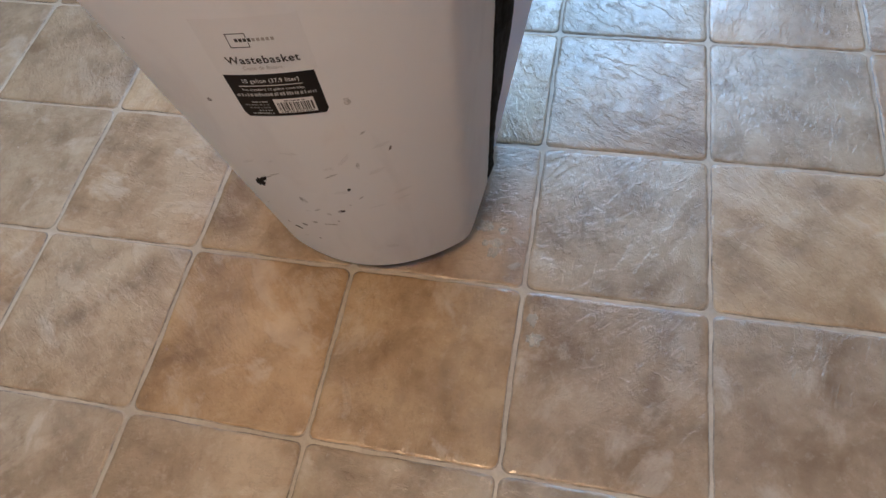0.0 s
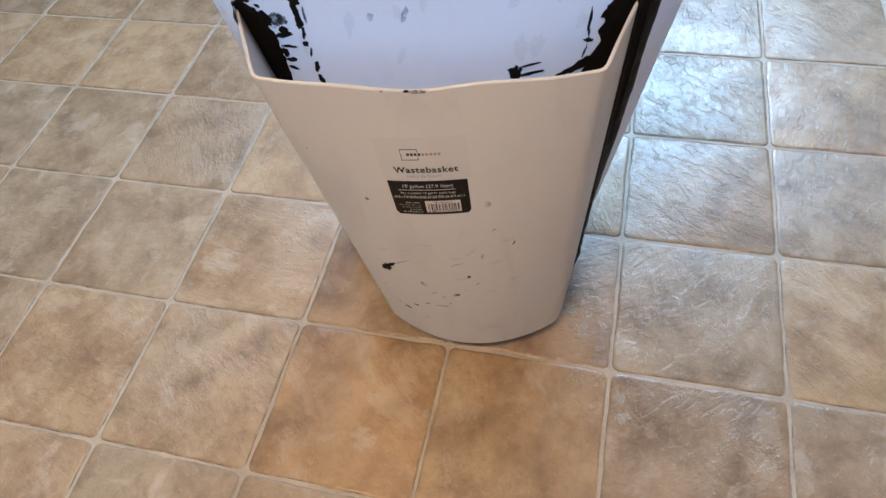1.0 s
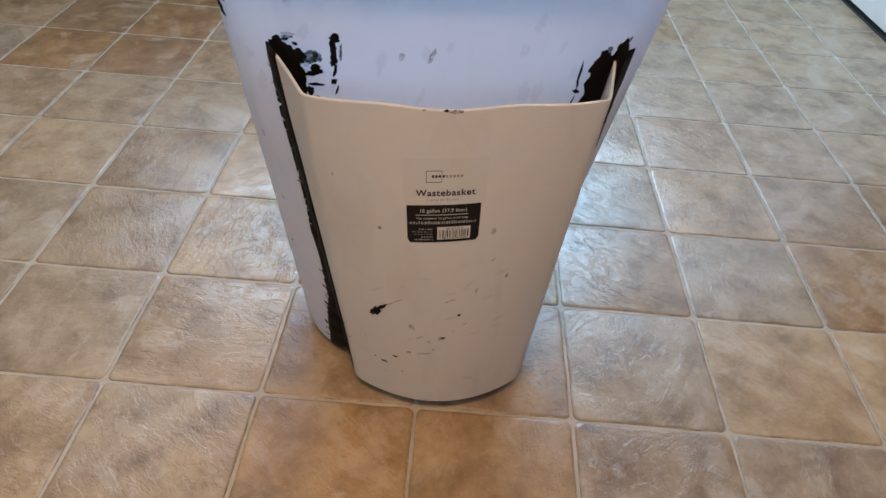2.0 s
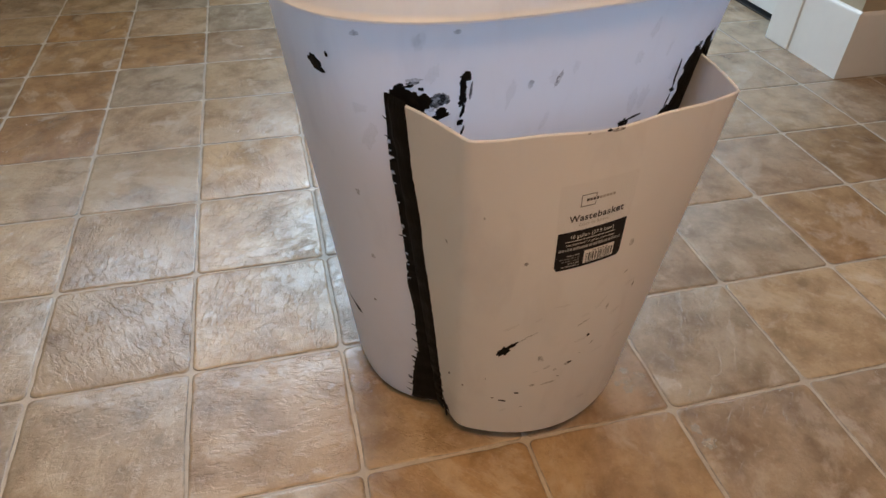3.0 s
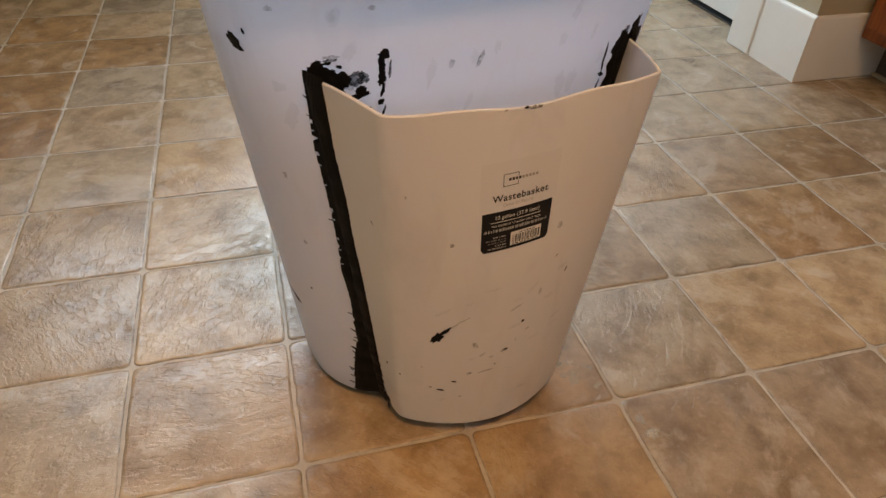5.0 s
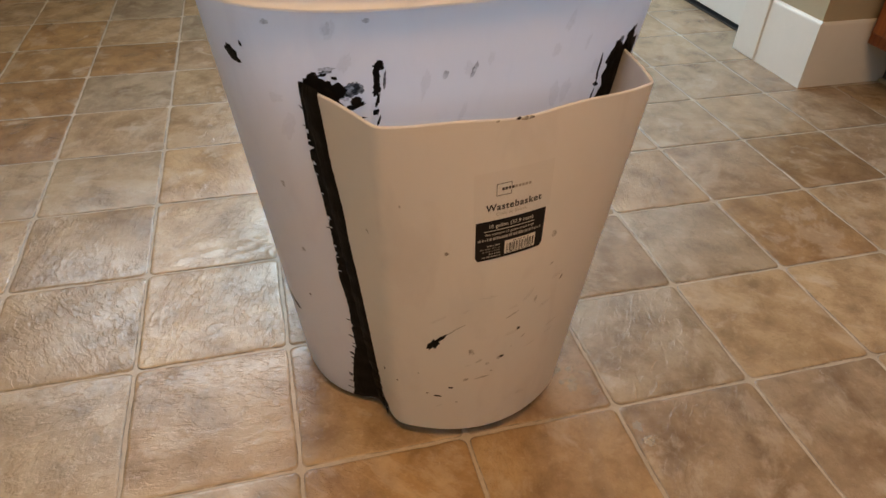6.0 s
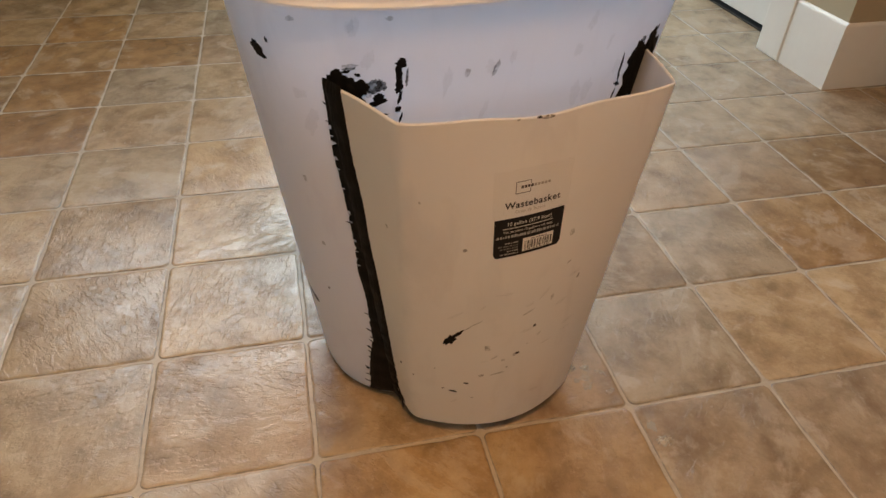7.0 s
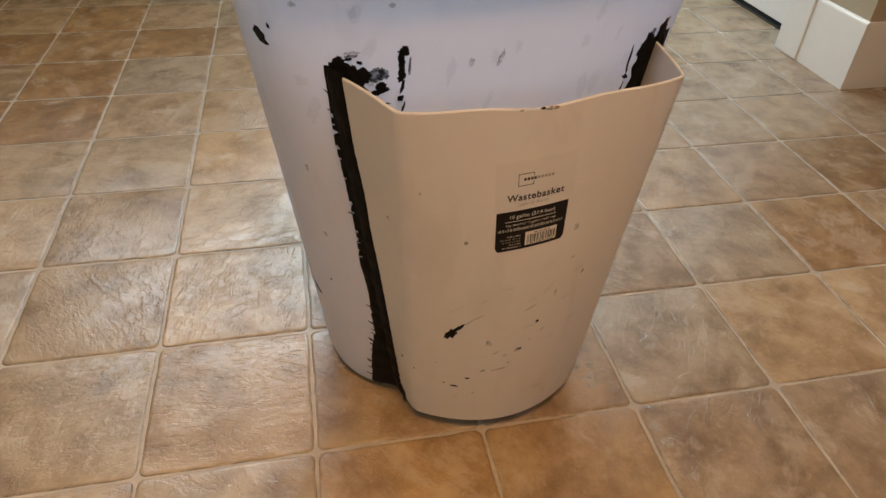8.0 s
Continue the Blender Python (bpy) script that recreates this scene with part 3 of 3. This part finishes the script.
smooth(part("glue_smear", glue_fill(-1, ((0.25, -0.108), (0.345, -0.1135), (0.39, -0.112), (0.400, -0.117), (0.4115, -0.130)), 0.25, 0.4115, 21), BLACK, body, "black adhesive smeared inside the pocket"), 50)
smooth(part("glue_smear", glue_fill(1, ((0.25, 0.098), (0.332, 0.1085), (0.352, 0.118), (0.366, 0.1235), (0.391, 0.126), (0.4015, 0.134)), 0.25, 0.4015, 33), BLACK, body, "black adhesive smeared inside the pocket"), 50)

DARK_SMEAR = smear_material("thin_dark_smear", (0.012, 0.011, 0.011), 0.97, 0.55)
GREY_SMEAR = smear_material("thin_grey_smear", (0.03, 0.03, 0.032), 0.5)
# marks on the tub: u, z, width, height, tilt, paint
TUB_MARKS = (
    (-0.1810, 0.4190, 0.0062, 0.0125, 24, BLACK), (-0.1760, 0.4310, 0.0012, 0.0042, 20, BLACK),
    (-0.0880, 0.4200, 0.0075, 0.0085, 10, BLACK), (-0.0890, 0.4115, 0.0058, 0.0130, 4, BLACK), (-0.0888, 0.4005, 0.0062, 0.0120, -6, BLACK),
    (-0.0880, 0.3915, 0.0030, 0.0100, -10, BLACK), (-0.0886, 0.3825, 0.0048, 0.0052, 0, BLACK), (-0.0870, 0.3745, 0.0018, 0.0090, -12, BLACK),
    (-0.0863, 0.3595, 0.0040, 0.0110, -10, BLACK), (-0.0856, 0.3475, 0.0048, 0.0100, 8, BLACK), (-0.0830, 0.4075, 0.0022, 0.0140, 0, DARK_SMEAR),
    (-0.1330, 0.4080, 0.0130, 0.0110, 20, BLACK), (-0.1255, 0.4045, 0.0150, 0.0130, -30, BLACK), (-0.1180, 0.3990, 0.0130, 0.0140, -20, BLACK),
    (-0.1330, 0.4145, 0.0050, 0.0030, 15, BLACK), (-0.1265, 0.4140, 0.0060, 0.0024, 10, BLACK), (-0.1185, 0.4115, 0.0046, 0.0026, -20, BLACK),
    (-0.1248, 0.4188, 0.0110, 0.0030, 8, GREY_SMEAR), (-0.1240, 0.4165, 0.0090, 0.0024, 6, DARK_SMEAR),
    (-0.1080, 0.4015, 0.0170, 0.0100, 22, DARK_SMEAR), (-0.1025, 0.4030, 0.0090, 0.0095, 30, DARK_SMEAR), (-0.1125, 0.3960, 0.0070, 0.0080, 0, GREY_SMEAR),
    (-0.1055, 0.3885, 0.0150, 0.0060, 25, BLACK), (-0.1035, 0.3925, 0.0080, 0.0075, 35, BLACK), (-0.1035, 0.3775, 0.0120, 0.0028, 4, BLACK),
    (-0.1050, 0.3640, 0.0100, 0.0040, 12, BLACK), (-0.1060, 0.3560, 0.0080, 0.0036, -8, BLACK), (-0.1090, 0.3700, 0.0060, 0.0090, 0, BLACK),
    (-0.0115, 0.4080, 0.0040, 0.0140, -22, GREY_SMEAR), (-0.0350, 0.4085, 0.0042, 0.0080, -15, SMUDGE), (-0.0965, 0.4550, 0.0060, 0.0030, 5, SMUDGE), (-0.1615, 0.4520, 0.0050, 0.0040, 0, SMUDGE),
    (0.1350, 0.3985, 0.0180, 0.0200, -14, BLACK), (0.1535, 0.4040, 0.0180, 0.0220, -14, BLACK), (0.1590, 0.4130, 0.0040, 0.0080, -24, DARK_SMEAR), (0.1410, 0.4085, 0.0060, 0.0050, -20, DARK_SMEAR), (0.1290, 0.3930, 0.0050, 0.0050, 10, BLACK),
    (0.1163, 0.3890, 0.0022, 0.0190, -3, BLACK), (0.1165, 0.3790, 0.0018, 0.0080, 4, BLACK), (0.1170, 0.3715, 0.0080, 0.0026, -14, BLACK), (0.1168, 0.3722, 0.0032, 0.0048, 0, BLACK),
    (0.1150, 0.3620, 0.0014, 0.0110, -14, BLACK), (0.1190, 0.3530, 0.0028, 0.0100, 20, BLACK), (0.1225, 0.3560, 0.0050, 0.0100, -35, BLACK),
    (0.0655, 0.3480, 0.0060, 0.0160, -16, BLACK), (0.0625, 0.3545, 0.0070, 0.0028, 12, BLACK), (0.0740, 0.3568, 0.0180, 0.0016, 10, BLACK), (0.0770, 0.3490, 0.0200, 0.0030, 8, BLACK), (0.0635, 0.3520, 0.0065, 0.0130, -8, BLACK),
    (0.1080, 0.3465, 0.0260, 0.0070, 18, BLACK), (0.1180, 0.3510, 0.0180, 0.0100, 20, BLACK),
    (-0.1495, 0.1260, 0.0020, 0.0065, 30, BLACK), (-0.1420, 0.1650, 0.0014, 0.0040, 12, SCUFF), (-0.1570, 0.3050, 0.0020, 0.0080, 10, SMUDGE), (-0.1460, 0.2300, 0.0022, 0.0060, 8, SMUDGE),
)
for k, (u, z, w, h, tilt, paint) in enumerate(TUB_MARKS):
    name, thick = ("glue_mark", 0.0007) if paint is BLACK else ("smudge", 0.0003)
    part(name, dab(on_main, u - 0.0045 - 0.018 * z, z, w, h, tilt, 100 + k, thick, 0.75), paint, body)

# marks on the panel: step across, z, width, height, tilt, paint
PANEL_MARKS = (
    (23.5, 0.1655, 0.0165, 0.0092, 46, BLACK), (25.2, 0.1740, 0.0120, 0.0044, 44, BLACK), (27.6, 0.1815, 0.0100, 0.0012, 38, SMUDGE), (29.6, 0.1880, 0.0120, 0.0016, 30, SMUDGE),
    (26.2, 0.2790, 0.0040, 0.0036, 0, SCUFF), (56.0, 0.2210, 0.0020, 0.0055, -20, SCUFF), (45.2, 0.1735, 0.0024, 0.0042, -25, BLACK),
    (41.0, 0.1368, 0.0082, 0.0042, 22, SCUFF), (41.4, 0.1376, 0.0044, 0.0024, 22, BLACK), (32.0, 0.1083, 0.0058, 0.0040, 15, SCUFF), (24.8, 0.0816, 0.0074, 0.0021, -8, BLACK),
    (28.2, 0.0960, 0.0052, 0.0019, -8, BLACK), (22.2, 0.0853, 0.0030, 0.0016, 0, SCUFF), (14.5, 0.1000, 0.0018, 0.0026, 0, SCUFF), (9.0, 0.1020, 0.0020, 0.0030, 20, BLACK),
    (5.0, 0.0240, 0.0075, 0.0300, 16, BLACK), (7.0, 0.0245, 0.0040, 0.0120, 30, BLACK),
    (47.0, 0.1590, 0.0060, 0.0014, 40, SMUDGE), (35.2, 0.1368, 0.0080, 0.0030, 35, SMUDGE), (37.5, 0.1300, 0.0050, 0.0036, 20, SMUDGE), (51.0, 0.2805, 0.0046, 0.0078, -10, SMUDGE),
    (9.8, 0.2930, 0.0018, 0.0040, 30, SCUFF), (17.5, 0.3300, 0.0016, 0.0030, 10, SMUDGE), (37.0, 0.1100, 0.0160, 0.0024, 8, SMUDGE),
    (43.0, 0.1950, 0.0140, 0.0018, 24, SMUDGE), (52.0, 0.2450, 0.0050, 0.0020, 30, SMUDGE), (30.0, 0.0700, 0.0030, 0.0016, 0, SCUFF), (49.0, 0.2050, 0.0030, 0.0090, -12, SMUDGE),
    (33.0, 0.1520, 0.0060, 0.0090, 10, SMUDGE), (39.0, 0.1180, 0.0026, 0.0018, 0, SCUFF), (44.0, 0.1480, 0.0020, 0.0014, 0, SCUFF), (20.0, 0.1180, 0.0014, 0.0012, 0, SCUFF),
    (41.0, 0.3958, 0.0120, 0.0030, 4, SCUFF), (39.5, 0.3966, 0.0040, 0.0022, 0, BLACK), (35.5, 0.3964, 0.0030, 0.0016, 0, SCUFF),
)
for k, (s, z, w, h, tilt, paint) in enumerate(PANEL_MARKS):
    name, thick = ("glue_mark", 0.0006) if paint is BLACK else ("smudge", 0.0002)
    part(name, dab(on_panel, s, z, w, h, tilt, 300 + k, thick, 0.8, STEP), paint, panel)
FAINT = smear_material("faint_smudge", (0.22, 0.19, 0.20), 0.075, 0.6)
soft = random.Random(21)
for k in range(16):
    part("smudge", dab(on_main, soft.uniform(-0.17, 0.12), soft.uniform(0.355, 0.455), soft.uniform(0.004, 0.011), soft.uniform(0.008, 0.022), soft.uniform(-25, 10), 800 + k, 0.00025, 0.9), FAINT, body)
for k in range(14):
    part("smudge", dab(on_panel, soft.uniform(22, 58), soft.uniform(0.06, 0.23), soft.uniform(0.006, 0.018), soft.uniform(0.002, 0.006), soft.uniform(0, 50), 830 + k, 0.0002, 0.9, STEP), FAINT, panel)
# stray bristle strokes beside the bead
bristle = random.Random(8)
for k in range(16):
    z = bristle.uniform(0.016, 0.16) if k < 13 else bristle.uniform(0.2, 0.39)
    foot = 0.013 * max(0.0, 1 - (z - 0.012) / 0.087) ** 0.6
    u = seam_at(z, -1) - lerp(0.014, 0.005, z / 0.4) - foot - bristle.uniform(-0.001, 0.0015)
    part("glue_mark", dab(on_main, u, z, bristle.uniform(0.004, 0.009), bristle.uniform(0.0007, 0.0013), bristle.uniform(-50, -15), 500 + k, 0.0005, 0.6), BLACK, body)

# ---- the printed label on the panel ----
LABEL_W, LABEL_H = 0.061, 0.0405


def on_label(x, y, off):
    """x from the label's left, y up from its top edge."""
    return on_panel(32.1 + x / LABEL_W * 15.45 - y * 4.0, 0.3076 + 0.068 * x + y * (1 - 0.35 * x), off)


def label_patch(x0, x1, y0, y1, off, corner=0.0):
    bm = bmesh.new()
    nx, ny = max(2, int((x1 - x0) / 0.004)), max(2, int((y1 - y0) / 0.004))
    top, under = {}, {}
    for i in range(nx + 1):
        for j in range(ny + 1):
            x, y = lerp(x0, x1, i / nx), lerp(y0, y1, j / ny)
            if corner and j == 0:
                x = min(max(x, x0 + corner), x1 - corner)
            top[i, j] = bm.verts.new(on_label(x, y, off))
    for i in range(nx):
        for j in range(ny):
            bm.faces.new((top[i, j], top[i + 1, j], top[i + 1, j + 1], top[i, j + 1]))
    edge = [e for e in bm.edges if e.is_boundary]
    low = bmesh.ops.extrude_edge_only(bm, edges=edge)
    for v in (g for g in low["geom"] if isinstance(g, bmesh.types.BMVert)):
        v.co.y += off * 0.85
    return bm


def label_text(name, text, x, y, size, width, material, off, weight=0.0):
    curve = bpy.data.curves.new("lettering", "FONT")
    curve.body, curve.size, curve.offset, curve.space_character = text, 1.0, weight, 1.12
    holder = new("lettering", curve)
    bpy.context.view_layer.update()
    mesh = bpy.data.meshes.new_from_object(holder.evaluated_get(bpy.context.evaluated_depsgraph_get()))
    bpy.data.objects.remove(holder)
    bpy.data.curves.remove(curve)
    across = max(v.co.x for v in mesh.vertices)
    for v in mesh.vertices:
        v.co = on_label(x + v.co.x * width / across, y + v.co.y * size, off)
    mesh.materials.append(material)
    ob = new(name, mesh)
    ob.parent = panel
    return ob


part("label_film", label_patch(-0.002, LABEL_W + 0.003, 0.001, 0.046, 0.00012), LABEL_FILM, panel, "clear yellowed film under the print")
part("label", label_patch(0.0, LABEL_W, -LABEL_H, 0.0, 0.00035, 0.0022), LABEL_BLACK, panel, "black printed label with white bar code")
label_text("lettering", "Wastebasket", 0.0080, 0.0098, 0.0088, 0.0475, INK, 0.0003, 0.022)
label_text("lettering", "Cesto de Basura", 0.0165, 0.0044, 0.0044, 0.026, PALE_INK, 0.0003)
label_text("lettering", "10 gallon (37.9 liter)", 0.0105, -0.0072, 0.0052, 0.039, LABEL_WHITE, 0.00055, 0.006)
label_text("lettering", "Fits standard 13 gallon trash bags", 0.0080, -0.0146, 0.0034, 0.043, LABEL_WHITE, 0.00055)
part("printed_line", label_patch(0.007, 0.051, -0.0103, -0.0099, 0.00055), LABEL_WHITE, panel)


def printed_bars(y, x0, x1, high, seed, material=LABEL_WHITE, off=0.00055):
    """A line of print too small to read: a row of short bars with gaps."""
    rng = random.Random(seed)
    x, bars = x0, []
    while x < x1:
        w = min(rng.choice((0.0006, 0.0009, 0.0013, 0.0018)), x1 - x + 1e-4)
        bars.append(label_patch(x, x + w, y, y + high * rng.choice((0.75, 1.0, 1.0, 1.2)), off))
        x += w + rng.choice((0.0004, 0.0005, 0.0011))
    part("printed_line", join(*bars), material, panel)


printed_bars(-0.0199, 0.002, 0.058, 0.0026, 2, LABEL_GREY)
for k, (x0, x1, ink) in enumerate(((0.010, 0.021, LABEL_GREY), (0.004, 0.022, DIM_PRINT), (0.006, 0.0215, DIM_PRINT), (0.012, 0.0215, LABEL_GREY), (0.006, 0.022, LABEL_GREY))):
    printed_bars(-0.0262 - 0.0029 * k, x0, x1, 0.0012, 10 + k, ink)
part("bar_code", label_patch(0.0255, 0.0535, -0.0375, -0.0235, 0.0005), LABEL_WHITE, panel, "white bar code field")
code = random.Random(4)
bx = 0.0272
while bx < 0.0515:
    w = code.choice((0.0004, 0.0004, 0.0008, 0.0012))
    part("code_bar", label_patch(bx, bx + w, -0.0352, -0.0268, 0.00065), INK, panel)
    bx += w + code.choice((0.0005, 0.0007, 0.0011))
printed_bars(-0.0368, 0.0275, 0.051, 0.0009, 30, INK, 0.00065)
printed_bars(-0.0258, 0.033, 0.047, 0.0009, 31, INK, 0.00065)
# the maker's mark: an open square with two bars of print
for x0, x1, y0, y1 in ((0.0160, 0.0285, 0.0232, 0.0236), (0.0160, 0.0285, 0.0340, 0.0344), (0.0160, 0.0164, 0.0236, 0.0340), (0.0281, 0.0285, 0.0236, 0.0268), (0.0281, 0.0285, 0.0312, 0.0340)):
    part("maker_mark", label_patch(x0, x1, y0, y1, 0.0003), INK, panel)
for k in range(4):
    part("maker_mark", label_patch(0.0205 + 0.0027 * k, 0.0224 + 0.0027 * k, 0.0278, 0.0302, 0.0003), INK, panel)
for k in range(5):
    part("maker_mark", label_patch(0.0313 + 0.0029 * k, 0.0332 + 0.0029 * k, 0.0278, 0.0301, 0.0003), PALE_INK, panel)


# the smooth cut edge along the panel's lip
def lip_edge():
    rows = []
    for k in range(2 * WIDTH_STEPS + 1):
        s = k / 2
        mid = on_panel(s, PANEL_TOP, -0.0012) + Vector((0, 0, lip_dip(s) + 0.0004))
        out = on_panel(s, PANEL_TOP, 0.0) - on_panel(s, PANEL_TOP, -0.0012)
        out.normalize()
        rows.append([mid + out * 0.0013 * math.cos(radians(a)) + Vector((0, 0, 0.0009 * math.sin(radians(a)))) for a in range(0, 360, 45)])
    bm, _ = sheet(rows, closed=True)
    bm.faces.new(list(bm.verts)[:8]), bm.faces.new(list(bm.verts)[-8:])
    return bm


smooth(part("cut_edge", lip_edge(), CUT_EDGE, panel, "smooth white cut edge"), 60)

# ---- floor tiles ----


def tile_mesh(seed):
    """One embossed tile: rounded corners, slightly wavering edges, a low bevel."""
    rng = random.Random(seed)
    hx, hy, r = SX / 2 - 0.0026, SY / 2 - 0.0026, 0.0075
    outline = []
    for cx, cy, start in ((1, 1, 0), (-1, 1, 90), (-1, -1, 180), (1, -1, 270)):
        for k in range(4):
            th = radians(start + 30 * k)
            outline.append(Vector((cx * (hx - r) + r * math.cos(th), cy * (hy - r) + r * math.sin(th), 0)))
    dense, drift = [], 0.0
    for a, b in zip(outline, outline[1:] + outline[:1]):
        steps = 13 if (b - a).length > 0.05 else 1
        for k in range(steps):
            p = a.lerp(b, k / steps)
            drift = 0.6 * drift + rng.uniform(-0.009, 0.0065) if steps > 1 else 0.0
            wob = 1 + max(-0.02, min(0.009, drift))
            dense.append(p * wob)
    mesh = bpy.data.meshes.new("tile")
    n = len(dense)
    verts = [(p.x * 1.014, p.y * 1.014, -0.0013) for p in dense] + [(p.x, p.y, -0.0003) for p in dense] + [(p.x * 0.965, p.y * 0.965, 0.0) for p in dense]
    faces = [(i, (i + 1) % n, n + (i + 1) % n, n + i) for i in range(n)] + [(n + i, n + (i + 1) % n, 2 * n + (i + 1) % n, 2 * n + i) for i in range(n)]
    mesh.from_pydata(verts, [], faces + [tuple(range(2 * n, 3 * n))])
    mesh.materials.append(TILE), mesh.materials.append(TILE_EDGE)
    for k, p in enumerate(mesh.polygons):
        p.use_smooth = True
        p.material_index = 1 if k < n else 0
    return mesh


def in_room(x, y):
    return (X0 < x < X1 and Y0 < y < Y1) or (X1 <= x < CX and y < 0.734) or (X1 <= x < 0.885 and D0 < y < D1)


# tiles printed browner or greyer; brown and warm tints also paint in lamplight
BROWN, GREY, PALE, LAMPLIT = (0.88, 0.74, 0.58), (0.90, 0.92, 0.95), (1.10, 1.08, 1.04), (0.94, 0.86, 0.74)
TONES = {(-5, 4): BROWN, (-6, 4): BROWN, (-5, 5): BROWN, (-6, 5): BROWN, (-4, 6): BROWN, (-5, 6): BROWN, (-6, 6): BROWN, (-5, 7): BROWN, (-4, 1): GREY, (-5, 1): GREY, (-4, 2): GREY, (3, 2): BROWN, (2, 1): BROWN, (0, -2): GREY, (-3, 3): PALE, (-3, 2): PALE, (-1, -1): LAMPLIT, (-2, -1): LAMPLIT, (-2, 0): LAMPLIT, (0, -1): GREY, (1, -1): GREY, (0, 1): GREY}
tile_kinds = [tile_mesh(k) for k in range(6)]
tile_rng = random.Random(5)
far_verts, far_faces = [], []
for i in range(-13, 6):
    for j in range(-22, 18):
        x, y = (i + 0.5) * SX, (j + 0.5) * SY
        if not in_room(x - SX * 0.49, y) and not in_room(x + SX * 0.49, y) and not in_room(x, y):
            continue
        kind = tile_kinds[tile_rng.randrange(6)]
        turn = tile_rng.choice((0, 180))
        if -11 <= i and -4 <= j <= 12:
            ob = new("tile", kind)
            ob.parent = floor
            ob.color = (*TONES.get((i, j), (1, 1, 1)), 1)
            ob.matrix_world = pose(x, y, 0, 0, 0, turn)
        else:
            start = len(far_verts)
            far_verts += [(v.co.x + x, v.co.y + y, v.co.z) for v in kind.vertices]
            far_faces += [tuple(start + k for k in p.vertices) for p in kind.polygons]
far = bpy.data.meshes.new("far_tiles")
far.from_pydata(far_verts, [], far_faces)
far.materials.append(TILE)
tagged(new("far_tiles", far), "beige stone-look vinyl tiles", kind="stuff").parent = floor


# pale flaked corners on two tiles, close to the basket's foot
def on_floor(x, y, off):
    return Vector((x, y, off * 0.4 + 0.0002))


flakes = random.Random(12)
for k in range(15):
    cx, cy, wide, tall = (-0.030, 0.055, 0.026, 0.034) if k < 10 else (0.020, -0.045, 0.012, 0.024)
    x, y = cx + flakes.uniform(-wide, wide) * 0.8, cy + flakes.uniform(-tall, tall)
    part("tile_flake", dab(on_floor, x, y, flakes.uniform(0.005, 0.016), flakes.uniform(0.006, 0.016), flakes.uniform(-40, 50), 700 + k, 0.0005 + 0.0002 * (k % 4), 0.9), PALE_FLAKE, floor)
